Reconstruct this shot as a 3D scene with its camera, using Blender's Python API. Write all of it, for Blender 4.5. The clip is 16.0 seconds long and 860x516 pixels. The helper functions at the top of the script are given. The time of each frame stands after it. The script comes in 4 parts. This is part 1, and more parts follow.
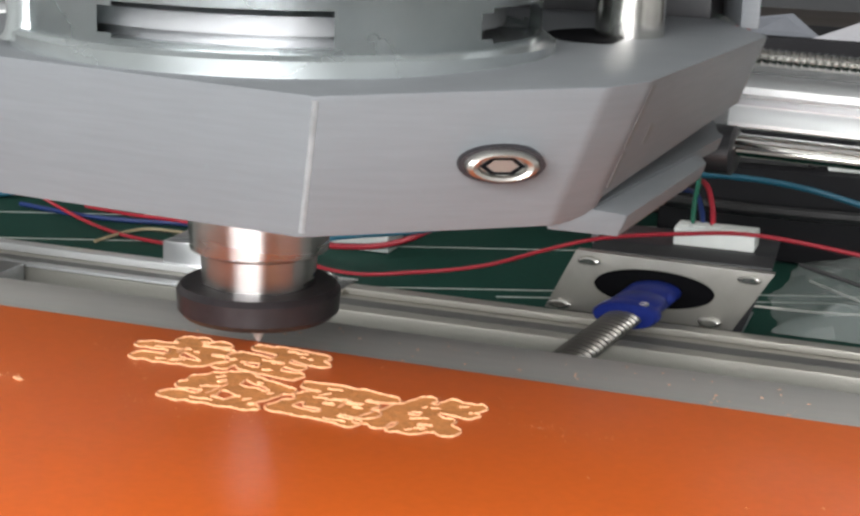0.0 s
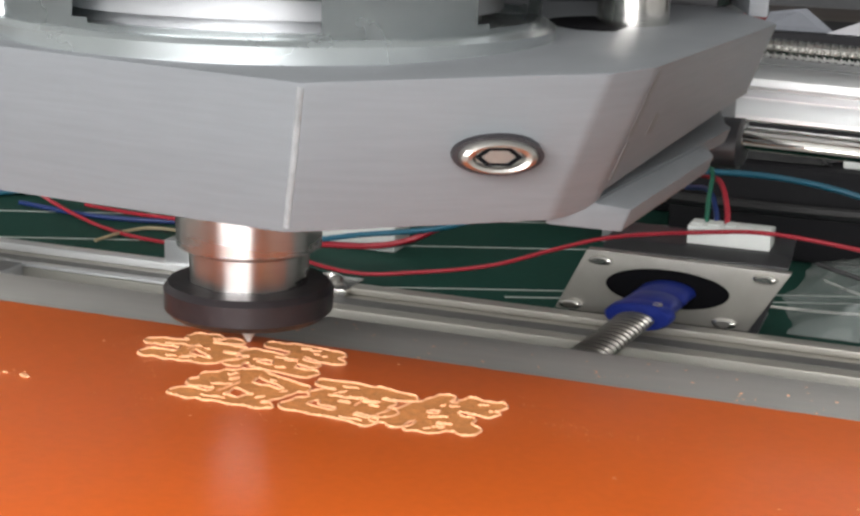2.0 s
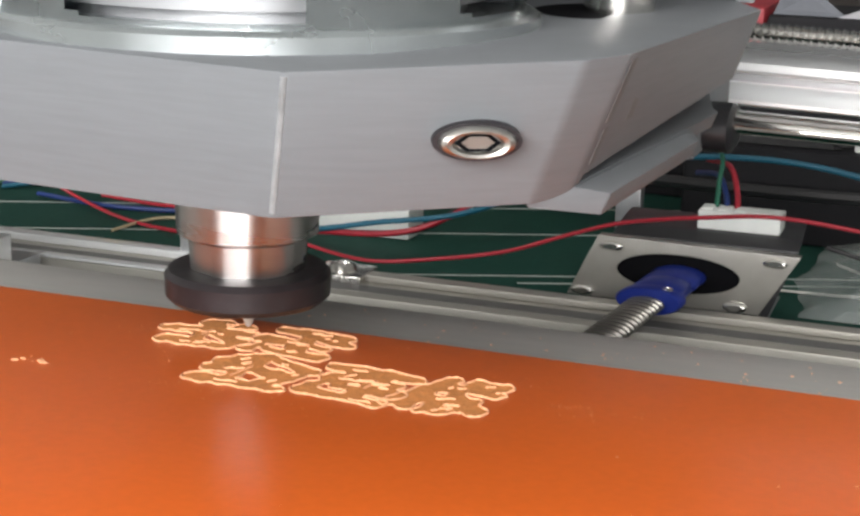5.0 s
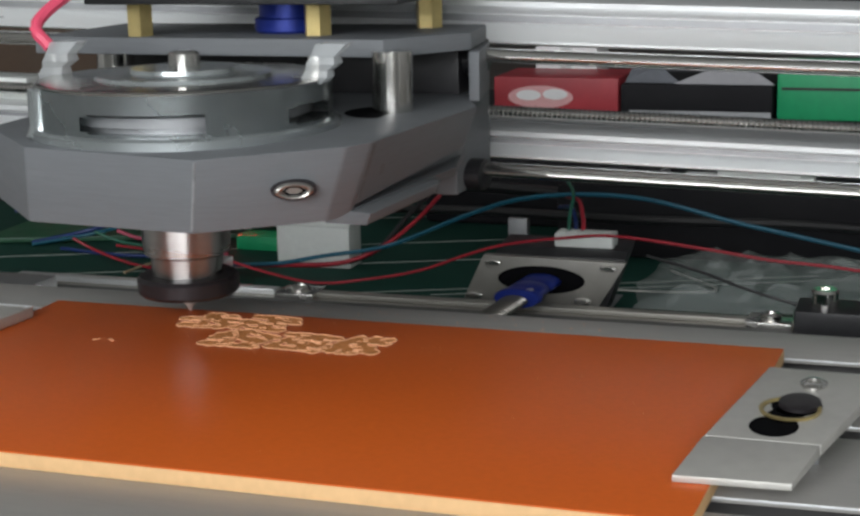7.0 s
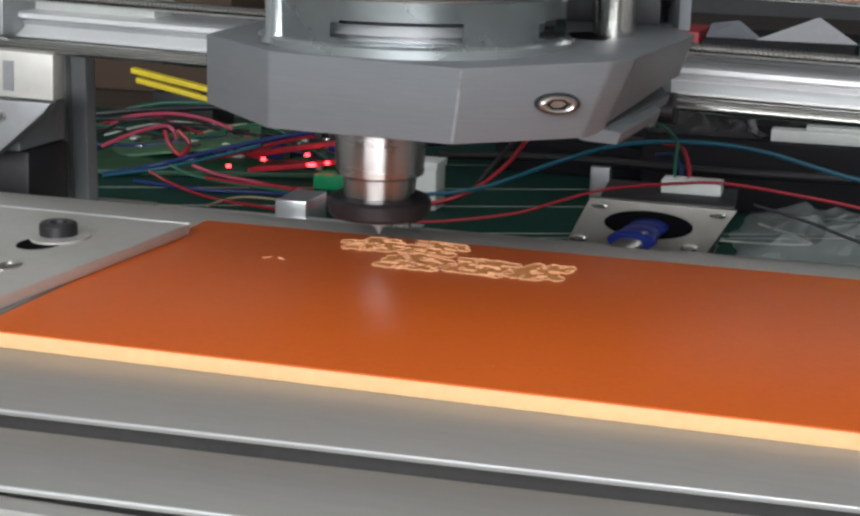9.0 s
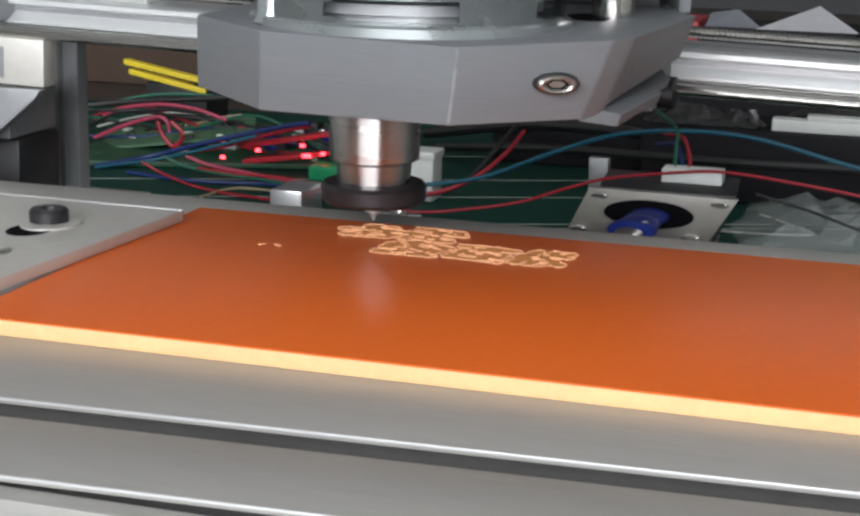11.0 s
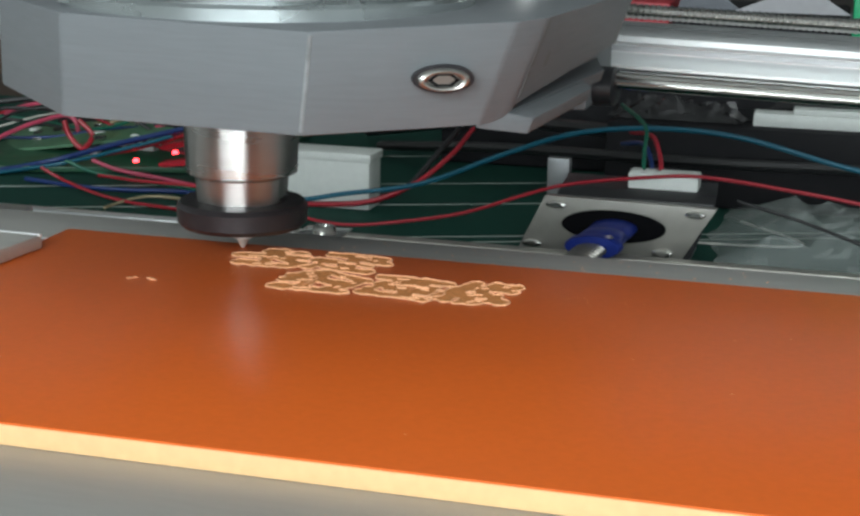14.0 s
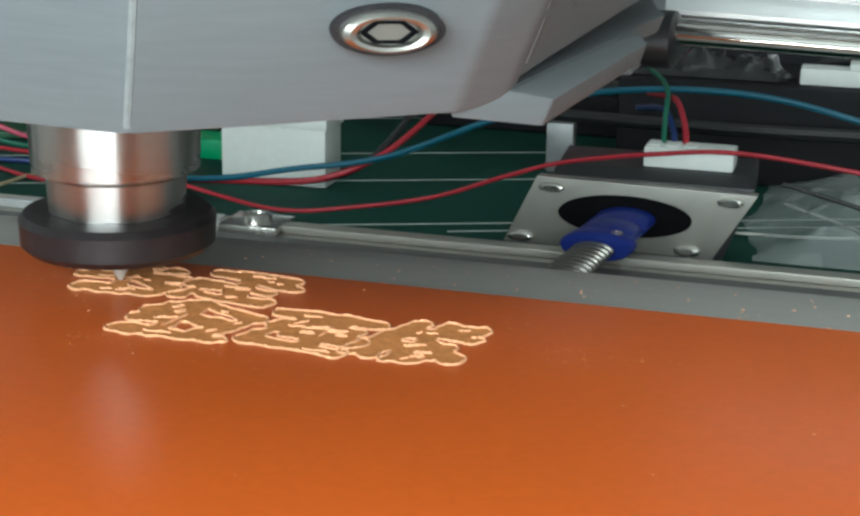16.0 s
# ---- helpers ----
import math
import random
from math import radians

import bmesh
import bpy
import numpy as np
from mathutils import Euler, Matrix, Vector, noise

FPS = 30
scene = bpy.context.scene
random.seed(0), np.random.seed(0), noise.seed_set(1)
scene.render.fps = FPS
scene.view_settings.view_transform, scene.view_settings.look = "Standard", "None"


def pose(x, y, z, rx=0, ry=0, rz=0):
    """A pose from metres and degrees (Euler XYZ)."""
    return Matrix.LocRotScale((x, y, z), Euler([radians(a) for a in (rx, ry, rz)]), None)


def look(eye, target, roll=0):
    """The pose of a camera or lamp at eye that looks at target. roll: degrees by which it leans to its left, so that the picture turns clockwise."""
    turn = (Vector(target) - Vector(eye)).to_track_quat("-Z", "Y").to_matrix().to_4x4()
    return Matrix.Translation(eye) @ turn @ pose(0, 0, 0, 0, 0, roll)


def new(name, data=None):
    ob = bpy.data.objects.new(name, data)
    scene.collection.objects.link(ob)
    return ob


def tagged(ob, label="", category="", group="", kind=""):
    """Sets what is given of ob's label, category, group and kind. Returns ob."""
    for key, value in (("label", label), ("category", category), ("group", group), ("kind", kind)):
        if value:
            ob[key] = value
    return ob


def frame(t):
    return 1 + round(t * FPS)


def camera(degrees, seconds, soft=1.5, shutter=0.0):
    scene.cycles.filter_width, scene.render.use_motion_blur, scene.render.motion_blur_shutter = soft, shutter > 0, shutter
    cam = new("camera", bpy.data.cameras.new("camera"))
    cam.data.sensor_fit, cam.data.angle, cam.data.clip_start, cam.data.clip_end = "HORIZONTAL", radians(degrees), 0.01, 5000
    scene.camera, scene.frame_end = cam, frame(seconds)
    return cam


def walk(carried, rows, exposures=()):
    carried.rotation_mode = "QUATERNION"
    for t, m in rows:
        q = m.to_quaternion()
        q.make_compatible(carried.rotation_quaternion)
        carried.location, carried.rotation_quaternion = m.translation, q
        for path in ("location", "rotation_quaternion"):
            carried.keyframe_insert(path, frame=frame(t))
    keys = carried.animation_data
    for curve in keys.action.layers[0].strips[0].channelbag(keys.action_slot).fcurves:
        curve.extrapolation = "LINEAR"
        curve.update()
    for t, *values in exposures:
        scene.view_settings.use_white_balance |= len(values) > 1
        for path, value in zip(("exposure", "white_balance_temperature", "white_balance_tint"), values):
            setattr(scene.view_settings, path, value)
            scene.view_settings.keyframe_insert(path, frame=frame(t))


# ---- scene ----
cam = camera(30.97, 16.0, soft=2.7)
walk(cam, [
    (0.0, pose(0.0522, -0.2807, 0.0751, 76.04, -2.01, 19.42)),
    (0.5, pose(0.0505, -0.2758, 0.0741, 76.07, -1.80, 19.53)),
    (1.0, pose(0.0496, -0.2751, 0.0739, 76.06, -1.96, 19.46)),
    (1.5, pose(0.0507, -0.2749, 0.0736, 76.05, -2.00, 19.52)),
    (2.0, pose(0.0494, -0.2745, 0.0733, 76.03, -1.95, 19.56)),
    (2.5, pose(0.0497, -0.2765, 0.0737, 76.10, -1.91, 19.76)),
    (3.0, pose(0.0479, -0.2754, 0.0734, 76.07, -2.23, 19.63)),
    (3.5, pose(0.0495, -0.2755, 0.0736, 76.07, -1.81, 19.90)),
    (6.0, pose(0.0554, -0.2796, 0.0741, 75.41, -0.89, 20.46)),
    (6.5, pose(0.0847, -0.3452, 0.0893, 76.29, 1.23, 18.87)),
    (7.0, pose(0.0971, -0.3767, 0.0934, 77.42, 1.13, 18.30)),
    (7.5, pose(0.0856, -0.3964, 0.0905, 76.95, -0.16, 17.72)),
    (8.0, pose(0.0596, -0.3923, 0.0851, 76.75, -1.15, 16.44)),
    (8.5, pose(0.0607, -0.3909, 0.0854, 76.67, -1.14, 16.70)),
    (9.0, pose(0.0574, -0.3887, 0.0842, 76.43, -1.39, 16.79)),
    (11.5, pose(0.0547, -0.3825, 0.0808, 76.36, -1.41, 16.51)),
    (12.0, pose(0.0539, -0.3803, 0.0806, 76.31, -1.56, 16.34)),
    (12.5, pose(0.0557, -0.3769, 0.0793, 76.25, -1.30, 16.20)),
    (13.0, pose(0.0525, -0.3686, 0.0783, 76.14, -1.58, 16.02)),
    (13.5, pose(0.0489, -0.3576, 0.0770, 76.01, -1.59, 16.09)),
    (14.0, pose(0.0495, -0.3285, 0.0753, 75.94, -1.01, 15.59)),
    (14.5, pose(0.0350, -0.3017, 0.0714, 75.38, -1.62, 15.43)),
    (15.0, pose(0.0350, -0.2769, 0.0676, 74.76, -1.83, 14.59)),
    (15.5, pose(0.0375, -0.2652, 0.0678, 74.51, -1.26, 15.49)),
    (16.0, pose(0.0398, -0.2544, 0.0657, 74.02, -0.96, 16.35)),
], exposures=[(0.0, 0.42, 6620, 12), (3.5, 0.44, 6780, 14), (6.0, 0.42, 6700, 12), (6.5, -0.4, 6520, 11), (7.0, -0.75, 6460, 11), (7.5, -0.95, 6440, 12), (8.0, -0.55, 6460, 13), (9.0, -0.42, 6440, 12),
              (11.5, -0.18, 6420, 13), (13.5, -0.15, 6330, 10), (14.0, -0.26, 6180, 3), (14.5, -0.20, 5990, -2), (15.0, 0.14, 5980, -4), (16.0, 0.16, 6070, -3)])

# ---- world and lights ----
world = bpy.data.worlds.new("world")
scene.world = world
world.use_nodes = True
world.node_tree.nodes["Background"].inputs[0].default_value = (0.85, 0.93, 1.0, 1)
world.node_tree.nodes["Background"].inputs[1].default_value = 0.12


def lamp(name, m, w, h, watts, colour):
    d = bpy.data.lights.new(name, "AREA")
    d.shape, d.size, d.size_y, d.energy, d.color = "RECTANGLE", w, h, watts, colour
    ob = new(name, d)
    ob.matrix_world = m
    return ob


# front and overhead area lamps added to light the set; neither source is seen
lamp("added_front_light", look((0.06, -1.62, 0.44), (-0.02, -0.1, 0.05)), 1.4, 0.85, 47, (0.97, 0.99, 1.0))
lamp("unseen_ceiling_light", look((0.55, -1.0, 1.76), (0.45, -0.7, 0)), 2.2, 1.1, 8, (0.98, 0.985, 1.0))

# ---- helpers for building; plans are in millimetres ----
MM = 0.001
BASE = {}


def material(name, colour, rough=0.5, metal=0.0, vary=0.12, grain=400.0, bump=0.15, coarse=40.0, stretch=(1, 1, 1), coat=0.0,
             transmission=0.0, alpha=1.0, island=0.0):
    m = bpy.data.materials.new(name)
    m.use_nodes = True
    nt = m.node_tree
    p = nt.nodes["Principled BSDF"]
    p.inputs["Roughness"].default_value = rough
    p.inputs["Metallic"].default_value = metal
    p.inputs["Coat Weight"].default_value = coat
    p.inputs["Transmission Weight"].default_value = transmission
    p.inputs["Alpha"].default_value = alpha
    co = nt.nodes.new("ShaderNodeTexCoord")
    mp = nt.nodes.new("ShaderNodeMapping")
    mp.inputs["Scale"].default_value = stretch
    nt.links.new(co.outputs["Object"], mp.inputs["Vector"])
    n1, n2 = nt.nodes.new("ShaderNodeTexNoise"), nt.nodes.new("ShaderNodeTexNoise")
    n1.inputs["Scale"].default_value, n2.inputs["Scale"].default_value = grain, coarse
    n1.inputs["Detail"].default_value, n2.inputs["Detail"].default_value = 4, 6
    for n in (n1, n2):
        nt.links.new(mp.outputs[0], n.inputs["Vector"])
    add = nt.nodes.new("ShaderNodeMath")
    add.operation = "ADD"
    nt.links.new(n1.outputs["Fac"], add.inputs[0])
    nt.links.new(n2.outputs["Fac"], add.inputs[1])
    rng = nt.nodes.new("ShaderNodeMapRange")
    rng.inputs["From Min"].default_value, rng.inputs["From Max"].default_value = 0.6, 1.4
    rng.inputs["To Min"].default_value, rng.inputs["To Max"].default_value = 1 - vary, 1 + vary
    nt.links.new(add.outputs[0], rng.inputs["Value"])
    hsv = nt.nodes.new("ShaderNodeHueSaturation")
    hsv.inputs["Color"].default_value = (*colour, 1)
    nt.links.new(rng.outputs[0], hsv.inputs["Value"])
    nt.links.new(hsv.outputs[0], p.inputs["Base Color"])
    rr = nt.nodes.new("ShaderNodeMapRange")
    rr.inputs["From Min"].default_value, rr.inputs["From Max"].default_value = 0.3, 0.7
    rr.inputs["To Min"].default_value, rr.inputs["To Max"].default_value = max(rough - 0.08, 0.02), min(rough + 0.08, 1)
    nt.links.new(n2.outputs["Fac"], rr.inputs["Value"])
    nt.links.new(rr.outputs[0], p.inputs["Roughness"])
    if bump:
        b = nt.nodes.new("ShaderNodeBump")
        b.inputs["Strength"].default_value = bump
        b.inputs["Distance"].default_value = 0.0003
        nt.links.new(n1.outputs["Fac"], b.inputs["Height"])
        nt.links.new(b.outputs[0], p.inputs["Normal"])
    return m


def glowing(name, colour, strength):
    m = material(name, colour, 0.3)
    p = m.node_tree.nodes["Principled BSDF"]
    p.inputs["Emission Color"].default_value = (*colour, 1)
    p.inputs["Emission Strength"].default_value = strength
    return m


GREY_HEAD = material("grey_moulded_plastic", (0.157, 0.168, 0.178), 0.55, 0.0, 0.09, 500, 0.05, 28, (0.35, 0.35, 5))
GREY_HEAD.node_tree.nodes["Principled BSDF"].inputs["Specular IOR Level"].default_value = 0.3
STEEL = material("steel", (0.62, 0.61, 0.58), 0.24, 1.0, 0.12, 500, 0.05, 60)
BOLT = material("satin_bolt_steel", (0.50, 0.49, 0.46), 0.38, 1.0, 0.1, 500, 0.05, 60)
FOIL = material("black_crinkled_film", (0.035, 0.035, 0.038), 0.16, 0.0, 0.3, coat=0.6)
CHUCK = material("turned_steel", (0.54, 0.525, 0.51), 0.28, 1.0, 0.06, 200, 0.0, 40, (1, 1, 6))
turning = CHUCK.node_tree.nodes.new("ShaderNodeTangent")
turning.direction_type, turning.axis = "RADIAL", "Z"
CHUCK.node_tree.nodes["Principled BSDF"].inputs["Anisotropic Rotation"].default_value = 0.25
CHUCK.node_tree.nodes["Principled BSDF"].inputs["Anisotropic"].default_value = 0.85
CHUCK.node_tree.links.new(turning.outputs[0], CHUCK.node_tree.nodes["Principled BSDF"].inputs["Tangent"])
SCREW = material("dull_screw_steel", (0.22, 0.21, 0.19), 0.36, 0.9, 0.15, 400, 0.1, 60)
# darker grey painted for shade in the grooves of the spindle block
GROOVE_SHADE = material("groove_shade_grey", (0.13, 0.135, 0.14), 0.6)
WORN = material("worn_pale_edge", (0.22, 0.23, 0.235), 0.6, 0.0, 0.3, 900, 0.2, 300)
# near-black without gloss, painted in for the shade inside holes and bores
HOLE_SHADE = material("hole_shade_black", (0.005, 0.005, 0.006), 0.9)
HOLE_SHADE.node_tree.nodes["Principled BSDF"].inputs["Specular IOR Level"].default_value = 0.05
MATT_BLACK = material("matt_black_plastic", (0.010, 0.010, 0.012), 0.7)
MATT_BLACK.node_tree.nodes["Principled BSDF"].inputs["Specular IOR Level"].default_value = 0.25
CHROME = material("polished_rod_steel", (0.72, 0.71, 0.68), 0.14, 1.0, 0.08, 300, 0.03, 50)
CAN = material("zinc_motor_can", (0.44, 0.48, 0.485), 0.26, 0.75, 0.18, 120, 0.06, 30)
ALU = material("bare_aluminium", (0.80, 0.82, 0.83), 0.33, 0.9, 0.08, 300, 0.06, 40, (0.1, 1, 1))
BED_ALU = material("matt_anodised_aluminium", (0.42, 0.412, 0.388), 0.42, 0.2, 0.07, 700, 0.12, 25, (0.15, 1, 1))
# darkened grey that puts the shade of slots and grooves into the colour
SLOT_SHADE = material("slot_shade_grey", (0.14, 0.138, 0.135), 0.6, 0.2)
POST_ALU = material("grey_post_aluminium", (0.36, 0.37, 0.38), 0.42, 0.6, 0.1, 300, 0.08, 40)
ORANGE = material("orange_laminate", (0.74, 0.142, 0.022), 0.33, 0.0, 0.06, 900, 0.0, 22)
for ln in list(ORANGE.node_tree.nodes["Principled BSDF"].inputs["Roughness"].links):
    ORANGE.node_tree.links.remove(ln)
ORANGE.node_tree.nodes["Principled BSDF"].inputs["Specular IOR Level"].default_value = 0.18
CREAM = material("cream_board_core", (0.80, 0.51, 0.25), 0.7, 0.0, 0.08, 700, 0.2, 60)
TAN = material("milled_tan_core", (0.73, 0.285, 0.083), 0.8, 0.0, 0.22, 1400, 0.5, 300)
PALE = material("raised_pale_burr", (0.95, 0.48, 0.25), 0.75, 0.0, 0.2, 1500, 0.4, 200)
BLACK = material("black_plastic", (0.016, 0.016, 0.018), 0.45, 0.0, 0.25, 400, 0.15, 50)
RING = material("dark_oxide_steel", (0.036, 0.032, 0.035), 0.40, 0.5, 0.25, 500, 0.15, 80)
BLUE = material("blue_anodised", (0.014, 0.034, 0.27), 0.35, 0.4, 0.15, 500, 0.1, 60)
BRASS = material("brass", (0.62, 0.50, 0.22), 0.40, 0.8, 0.15, 400, 0.1, 50)
MAT_GREEN = material("green_cutting_mat", (0.007, 0.050, 0.036), 0.8, 0.0, 0.18, 700, 0.2, 20)
MAT_GREEN.node_tree.nodes["Principled BSDF"].inputs["Specular IOR Level"].default_value = 0.2
MAT_LINE = material("pale_mat_print", (0.45, 0.50, 0.46), 0.6)
PCB = material("green_circuit_board", (0.014, 0.075, 0.036), 0.45, 0.0, 0.3, 300, 0.2, 100)
PALE_PCB = material("pale_green_circuit_board", (0.075, 0.17, 0.095), 0.5, 0.0, 0.4, 300, 0.2, 100)
WHITE = material("white_plastic", (0.74, 0.77, 0.74), 0.42, 0.0, 0.06, 500, 0.08, 50)
GREEN_PL = material("green_plastic", (0.01, 0.33, 0.13), 0.45, 0.0, 0.1)
RED_CARD = material("red_printed_card", (0.33, 0.025, 0.035), 0.5, 0.0, 0.4, 60, 0.1, 25)
PINK_CARD = material("pink_printed_card", (0.62, 0.33, 0.33), 0.5)
YELLOW = material("yellow_plastic", (0.80, 0.62, 0.03), 0.5)
TABLE = material("dark_brown_table", (0.060, 0.045, 0.036), 0.5, 0.0, 0.3, 90, 0.15, 12, (0.2, 1, 1))
WALL = material("off_white_wall_paint", (0.76, 0.76, 0.74), 0.85, 0.0, 0.05, 60, 0.2, 4)
# unseen north wall darkened so the board reflects less pale sheen
DARK_WALL = material("wall_dark_for_reflection", (0.09, 0.093, 0.097), 0.85, 0.0, 0.08, 60, 0.2, 4)
FLOOR = material("grey_floor", (0.20, 0.20, 0.20), 0.6, 0.0, 0.15, 40, 0.2, 4)
GREY_CARD = material("grey_card", (0.14, 0.15, 0.17), 0.6, 0.0, 0.12)
PAPER = material("white_paper", (0.70, 0.70, 0.70), 0.8, 0.0, 0.05)
GREY_PAPER = material("greyish_paper", (0.36, 0.36, 0.38), 0.8, 0.0, 0.08)
CLEAR = material("clear_plastic_film", (0.75, 0.82, 0.80), 0.18, 0.0, 0.05, 60, 0.6, 25, alpha=0.30)
PANE = material("window_glass", (0.9, 0.95, 0.95), 0.05, 0.0, 0.02, 20, 0.0, 5, transmission=1.0)
TERMINAL = material("milky_terminal_sleeve", (0.62, 0.65, 0.66), 0.25, 0.0, 0.05, alpha=0.45)
BAR = material("dull_bar_aluminium", (0.44, 0.425, 0.38), 0.45, 0.55, 0.1, 300, 0.08, 40, (0.15, 1, 1))
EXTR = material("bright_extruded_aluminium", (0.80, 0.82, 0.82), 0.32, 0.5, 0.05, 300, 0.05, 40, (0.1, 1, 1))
CLAMP = material("pale_clamp_metal", (0.58, 0.57, 0.53), 0.42, 0.35, 0.08, 400, 0.1, 40)
FACE = material("dull_steel_plate", (0.29, 0.28, 0.255), 0.42, 0.55, 0.1, 300, 0.1, 60)
W_RED = material("red_wire_insulation", (0.34, 0.012, 0.026), 0.4)
W_PINK = material("pink_wire_insulation", (0.80, 0.09, 0.17), 0.4)
W_ROSE = material("dull_rose_wire_insulation", (0.42, 0.05, 0.10), 0.4)
W_BLUE = material("blue_wire_insulation", (0.008, 0.028, 0.13), 0.4)
W_TEAL = material("teal_wire_insulation", (0.006, 0.095, 0.15), 0.4)
W_BLACK = material("black_wire_insulation", (0.012, 0.012, 0.013), 0.4)
W_GREEN = material("green_wire_insulation", (0.006, 0.11, 0.065), 0.4)
W_YELLOW = material("buff_wire_insulation", (0.38, 0.31, 0.19), 0.5)
W_WHITE = material("white_wire_insulation", (0.6, 0.6, 0.55), 0.5)
LED = glowing("red_led", (1.0, 0.03, 0.04), 13)


def thing(name, base, label, category, group="", kind=""):
    ob = new(name)
    ob.empty_display_size = 0.01
    ob.location = Vector(base) * MM
    BASE[ob.name] = Vector(base)
    return tagged(ob, label, category, group, kind)


def finish(name, bm, mat, base):
    bmesh.ops.recalc_face_normals(bm, faces=bm.faces)
    me = bpy.data.meshes.new(name)
    for v in bm.verts:
        v.co = (v.co - base) * MM
    for f in bm.faces:
        f.smooth = True
    bm.to_mesh(me)
    bm.free()
    me.set_sharp_from_angle(angle=radians(32))
    me.materials.append(mat)
    return me


def part(name, bm, mat, parent, label=""):
    root = parent
    while root.parent:
        root = root.parent
    ob = new(name, finish(name, bm, mat, BASE[root.name]))
    ob.parent = parent
    return tagged(ob, label)


def single(name, bm, mat, base, label, category, group="", kind=""):
    ob = new(name, finish(name, bm, mat, Vector(base)))
    ob.location = Vector(base) * MM
    return tagged(ob, label, category, group, kind)


def loft(rings, cap=True, bevel=0.0, bm=None):
    """Skin a list of closed rings of equal length."""
    bm = bm or bmesh.new()
    rows = [[bm.verts.new(p) for p in r] for r in rings]
    n = len(rows[0])
    for a, b in zip(rows, rows[1:]):
        for i in range(n):
            bm.faces.new((a[i], a[(i + 1) % n], b[(i + 1) % n], b[i]))
    if cap:
        bm.faces.new(rows[0][::-1])
        bm.faces.new(rows[-1])
    if bevel:
        bmesh.ops.bevel(bm, geom=bm.edges[:], offset=bevel, segments=2, affect="EDGES", profile=0.6, clamp_overlap=True)
    return bm


def box(x0, x1, y0, y1, z0, z1, bevel=0.25, bm=None):
    r = [(x0, y0), (x1, y0), (x1, y1), (x0, y1)]
    return loft([[(x, y, z0) for x, y in r], [(x, y, z1) for x, y in r]], bevel=bevel, bm=bm)


def prism(plan, z0, z1, bevel=0.25, top=None):
    top = top or plan
    return loft([[(x, y, z0) for x, y in plan], [(x, y, z1) for x, y in top]], bevel=bevel)


def turned(centre, profile, axis="z", flat=1.0, seg=40, bm=None, cap=True):
    """A lathe: profile rows are (radius, height along the axis); flat squeezes the second cross direction."""
    c = Vector(centre)
    rings = []
    for r, h in profile:
        ring = []
        for i in range(seg):
            a = 2 * math.pi * i / seg
            u, v = r * math.cos(a), r * math.sin(a) * flat
            ring.append(c + Vector({"z": (u, v, h), "y": (u, h, v), "x": (h, u, v)}[axis]))
        rings.append(ring)
    return loft(rings, cap, bm=bm)


def curve_points(pts, steps=6):
    p = [Vector(q) for q in pts]
    p = [p[0] * 2 - p[1], *p, p[-1] * 2 - p[-2]]
    out = []
    for i in range(1, len(p) - 2):
        for s in range(steps):
            t = s / steps
            a, b, c, d = p[i - 1:i + 3]
            out.append(0.5 * (2 * b + (c - a) * t + (2 * a - 5 * b + 4 * c - d) * t * t + (3 * b - a - 3 * c + d) * t ** 3))
    return out + [p[-2]]


def tube(pts, r, seg=8, steps=6, bm=None, flat=1.0):
    line = curve_points(pts, steps)
    rings = []
    for i, q in enumerate(line):
        d = (line[min(i + 1, len(line) - 1)] - line[max(i - 1, 0)]).normalized()
        side = d.cross(Vector((0, 0, 1)))
        side = side.normalized() if side.length > 1e-4 else Vector((1, 0, 0))
        up = side.cross(d).normalized()
        rings.append([q + side * r * math.cos(2 * math.pi * k / seg) + up * r * flat * math.sin(2 * math.pi * k / seg) for k in range(seg)])
    return loft(rings, bm=bm)


def wire(pts, mat, r, label, base=None):
    return single("wire", tube(pts, r), mat, base or pts[0], label, "wire", "loose wires on the mat")


# ---- the room: unseen walls added to bounce light and close reflections ----
def room():
    for name, (x0, x1, y0, y1, z0, z1), mat in (
            ("floor", (-1700, 1700, -1700, 1700, -800, -770), FLOOR),
            ("ceiling", (-1700, 1700, -1700, 1700, 1800, 1830), WALL),
            ("wall_north", (-1700, 1700, 1700, 1760, -770, 1800), DARK_WALL),
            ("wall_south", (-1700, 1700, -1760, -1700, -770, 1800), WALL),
            ("wall_west", (-1760, -1700, -1700, 1700, -770, 1800), WALL),
            ("wall_east", (1700, 1760, -1700, 1700, -770, 1800), WALL)):
        single(name, box(x0, x1, y0, y1, z0, z1, 0), mat, ((x0 + x1) / 2, (y0 + y1) / 2, z0), "plain " + name.split("_")[0] + " of the unseen workshop", name.split("_")[0], kind="structure")
    t = thing("work_table", (0, 200, -770), "dark brown workshop table under the machine", "table")
    part("tabletop", box(-900, 900, -500, 900, -42, -13, 3), TABLE, t)
    for x in (-860, 860):
        for y in (-460, 860):
            part("leg", box(x - 25, x + 25, y - 25, y + 25, -770, -42, 3), TABLE, t)


room()


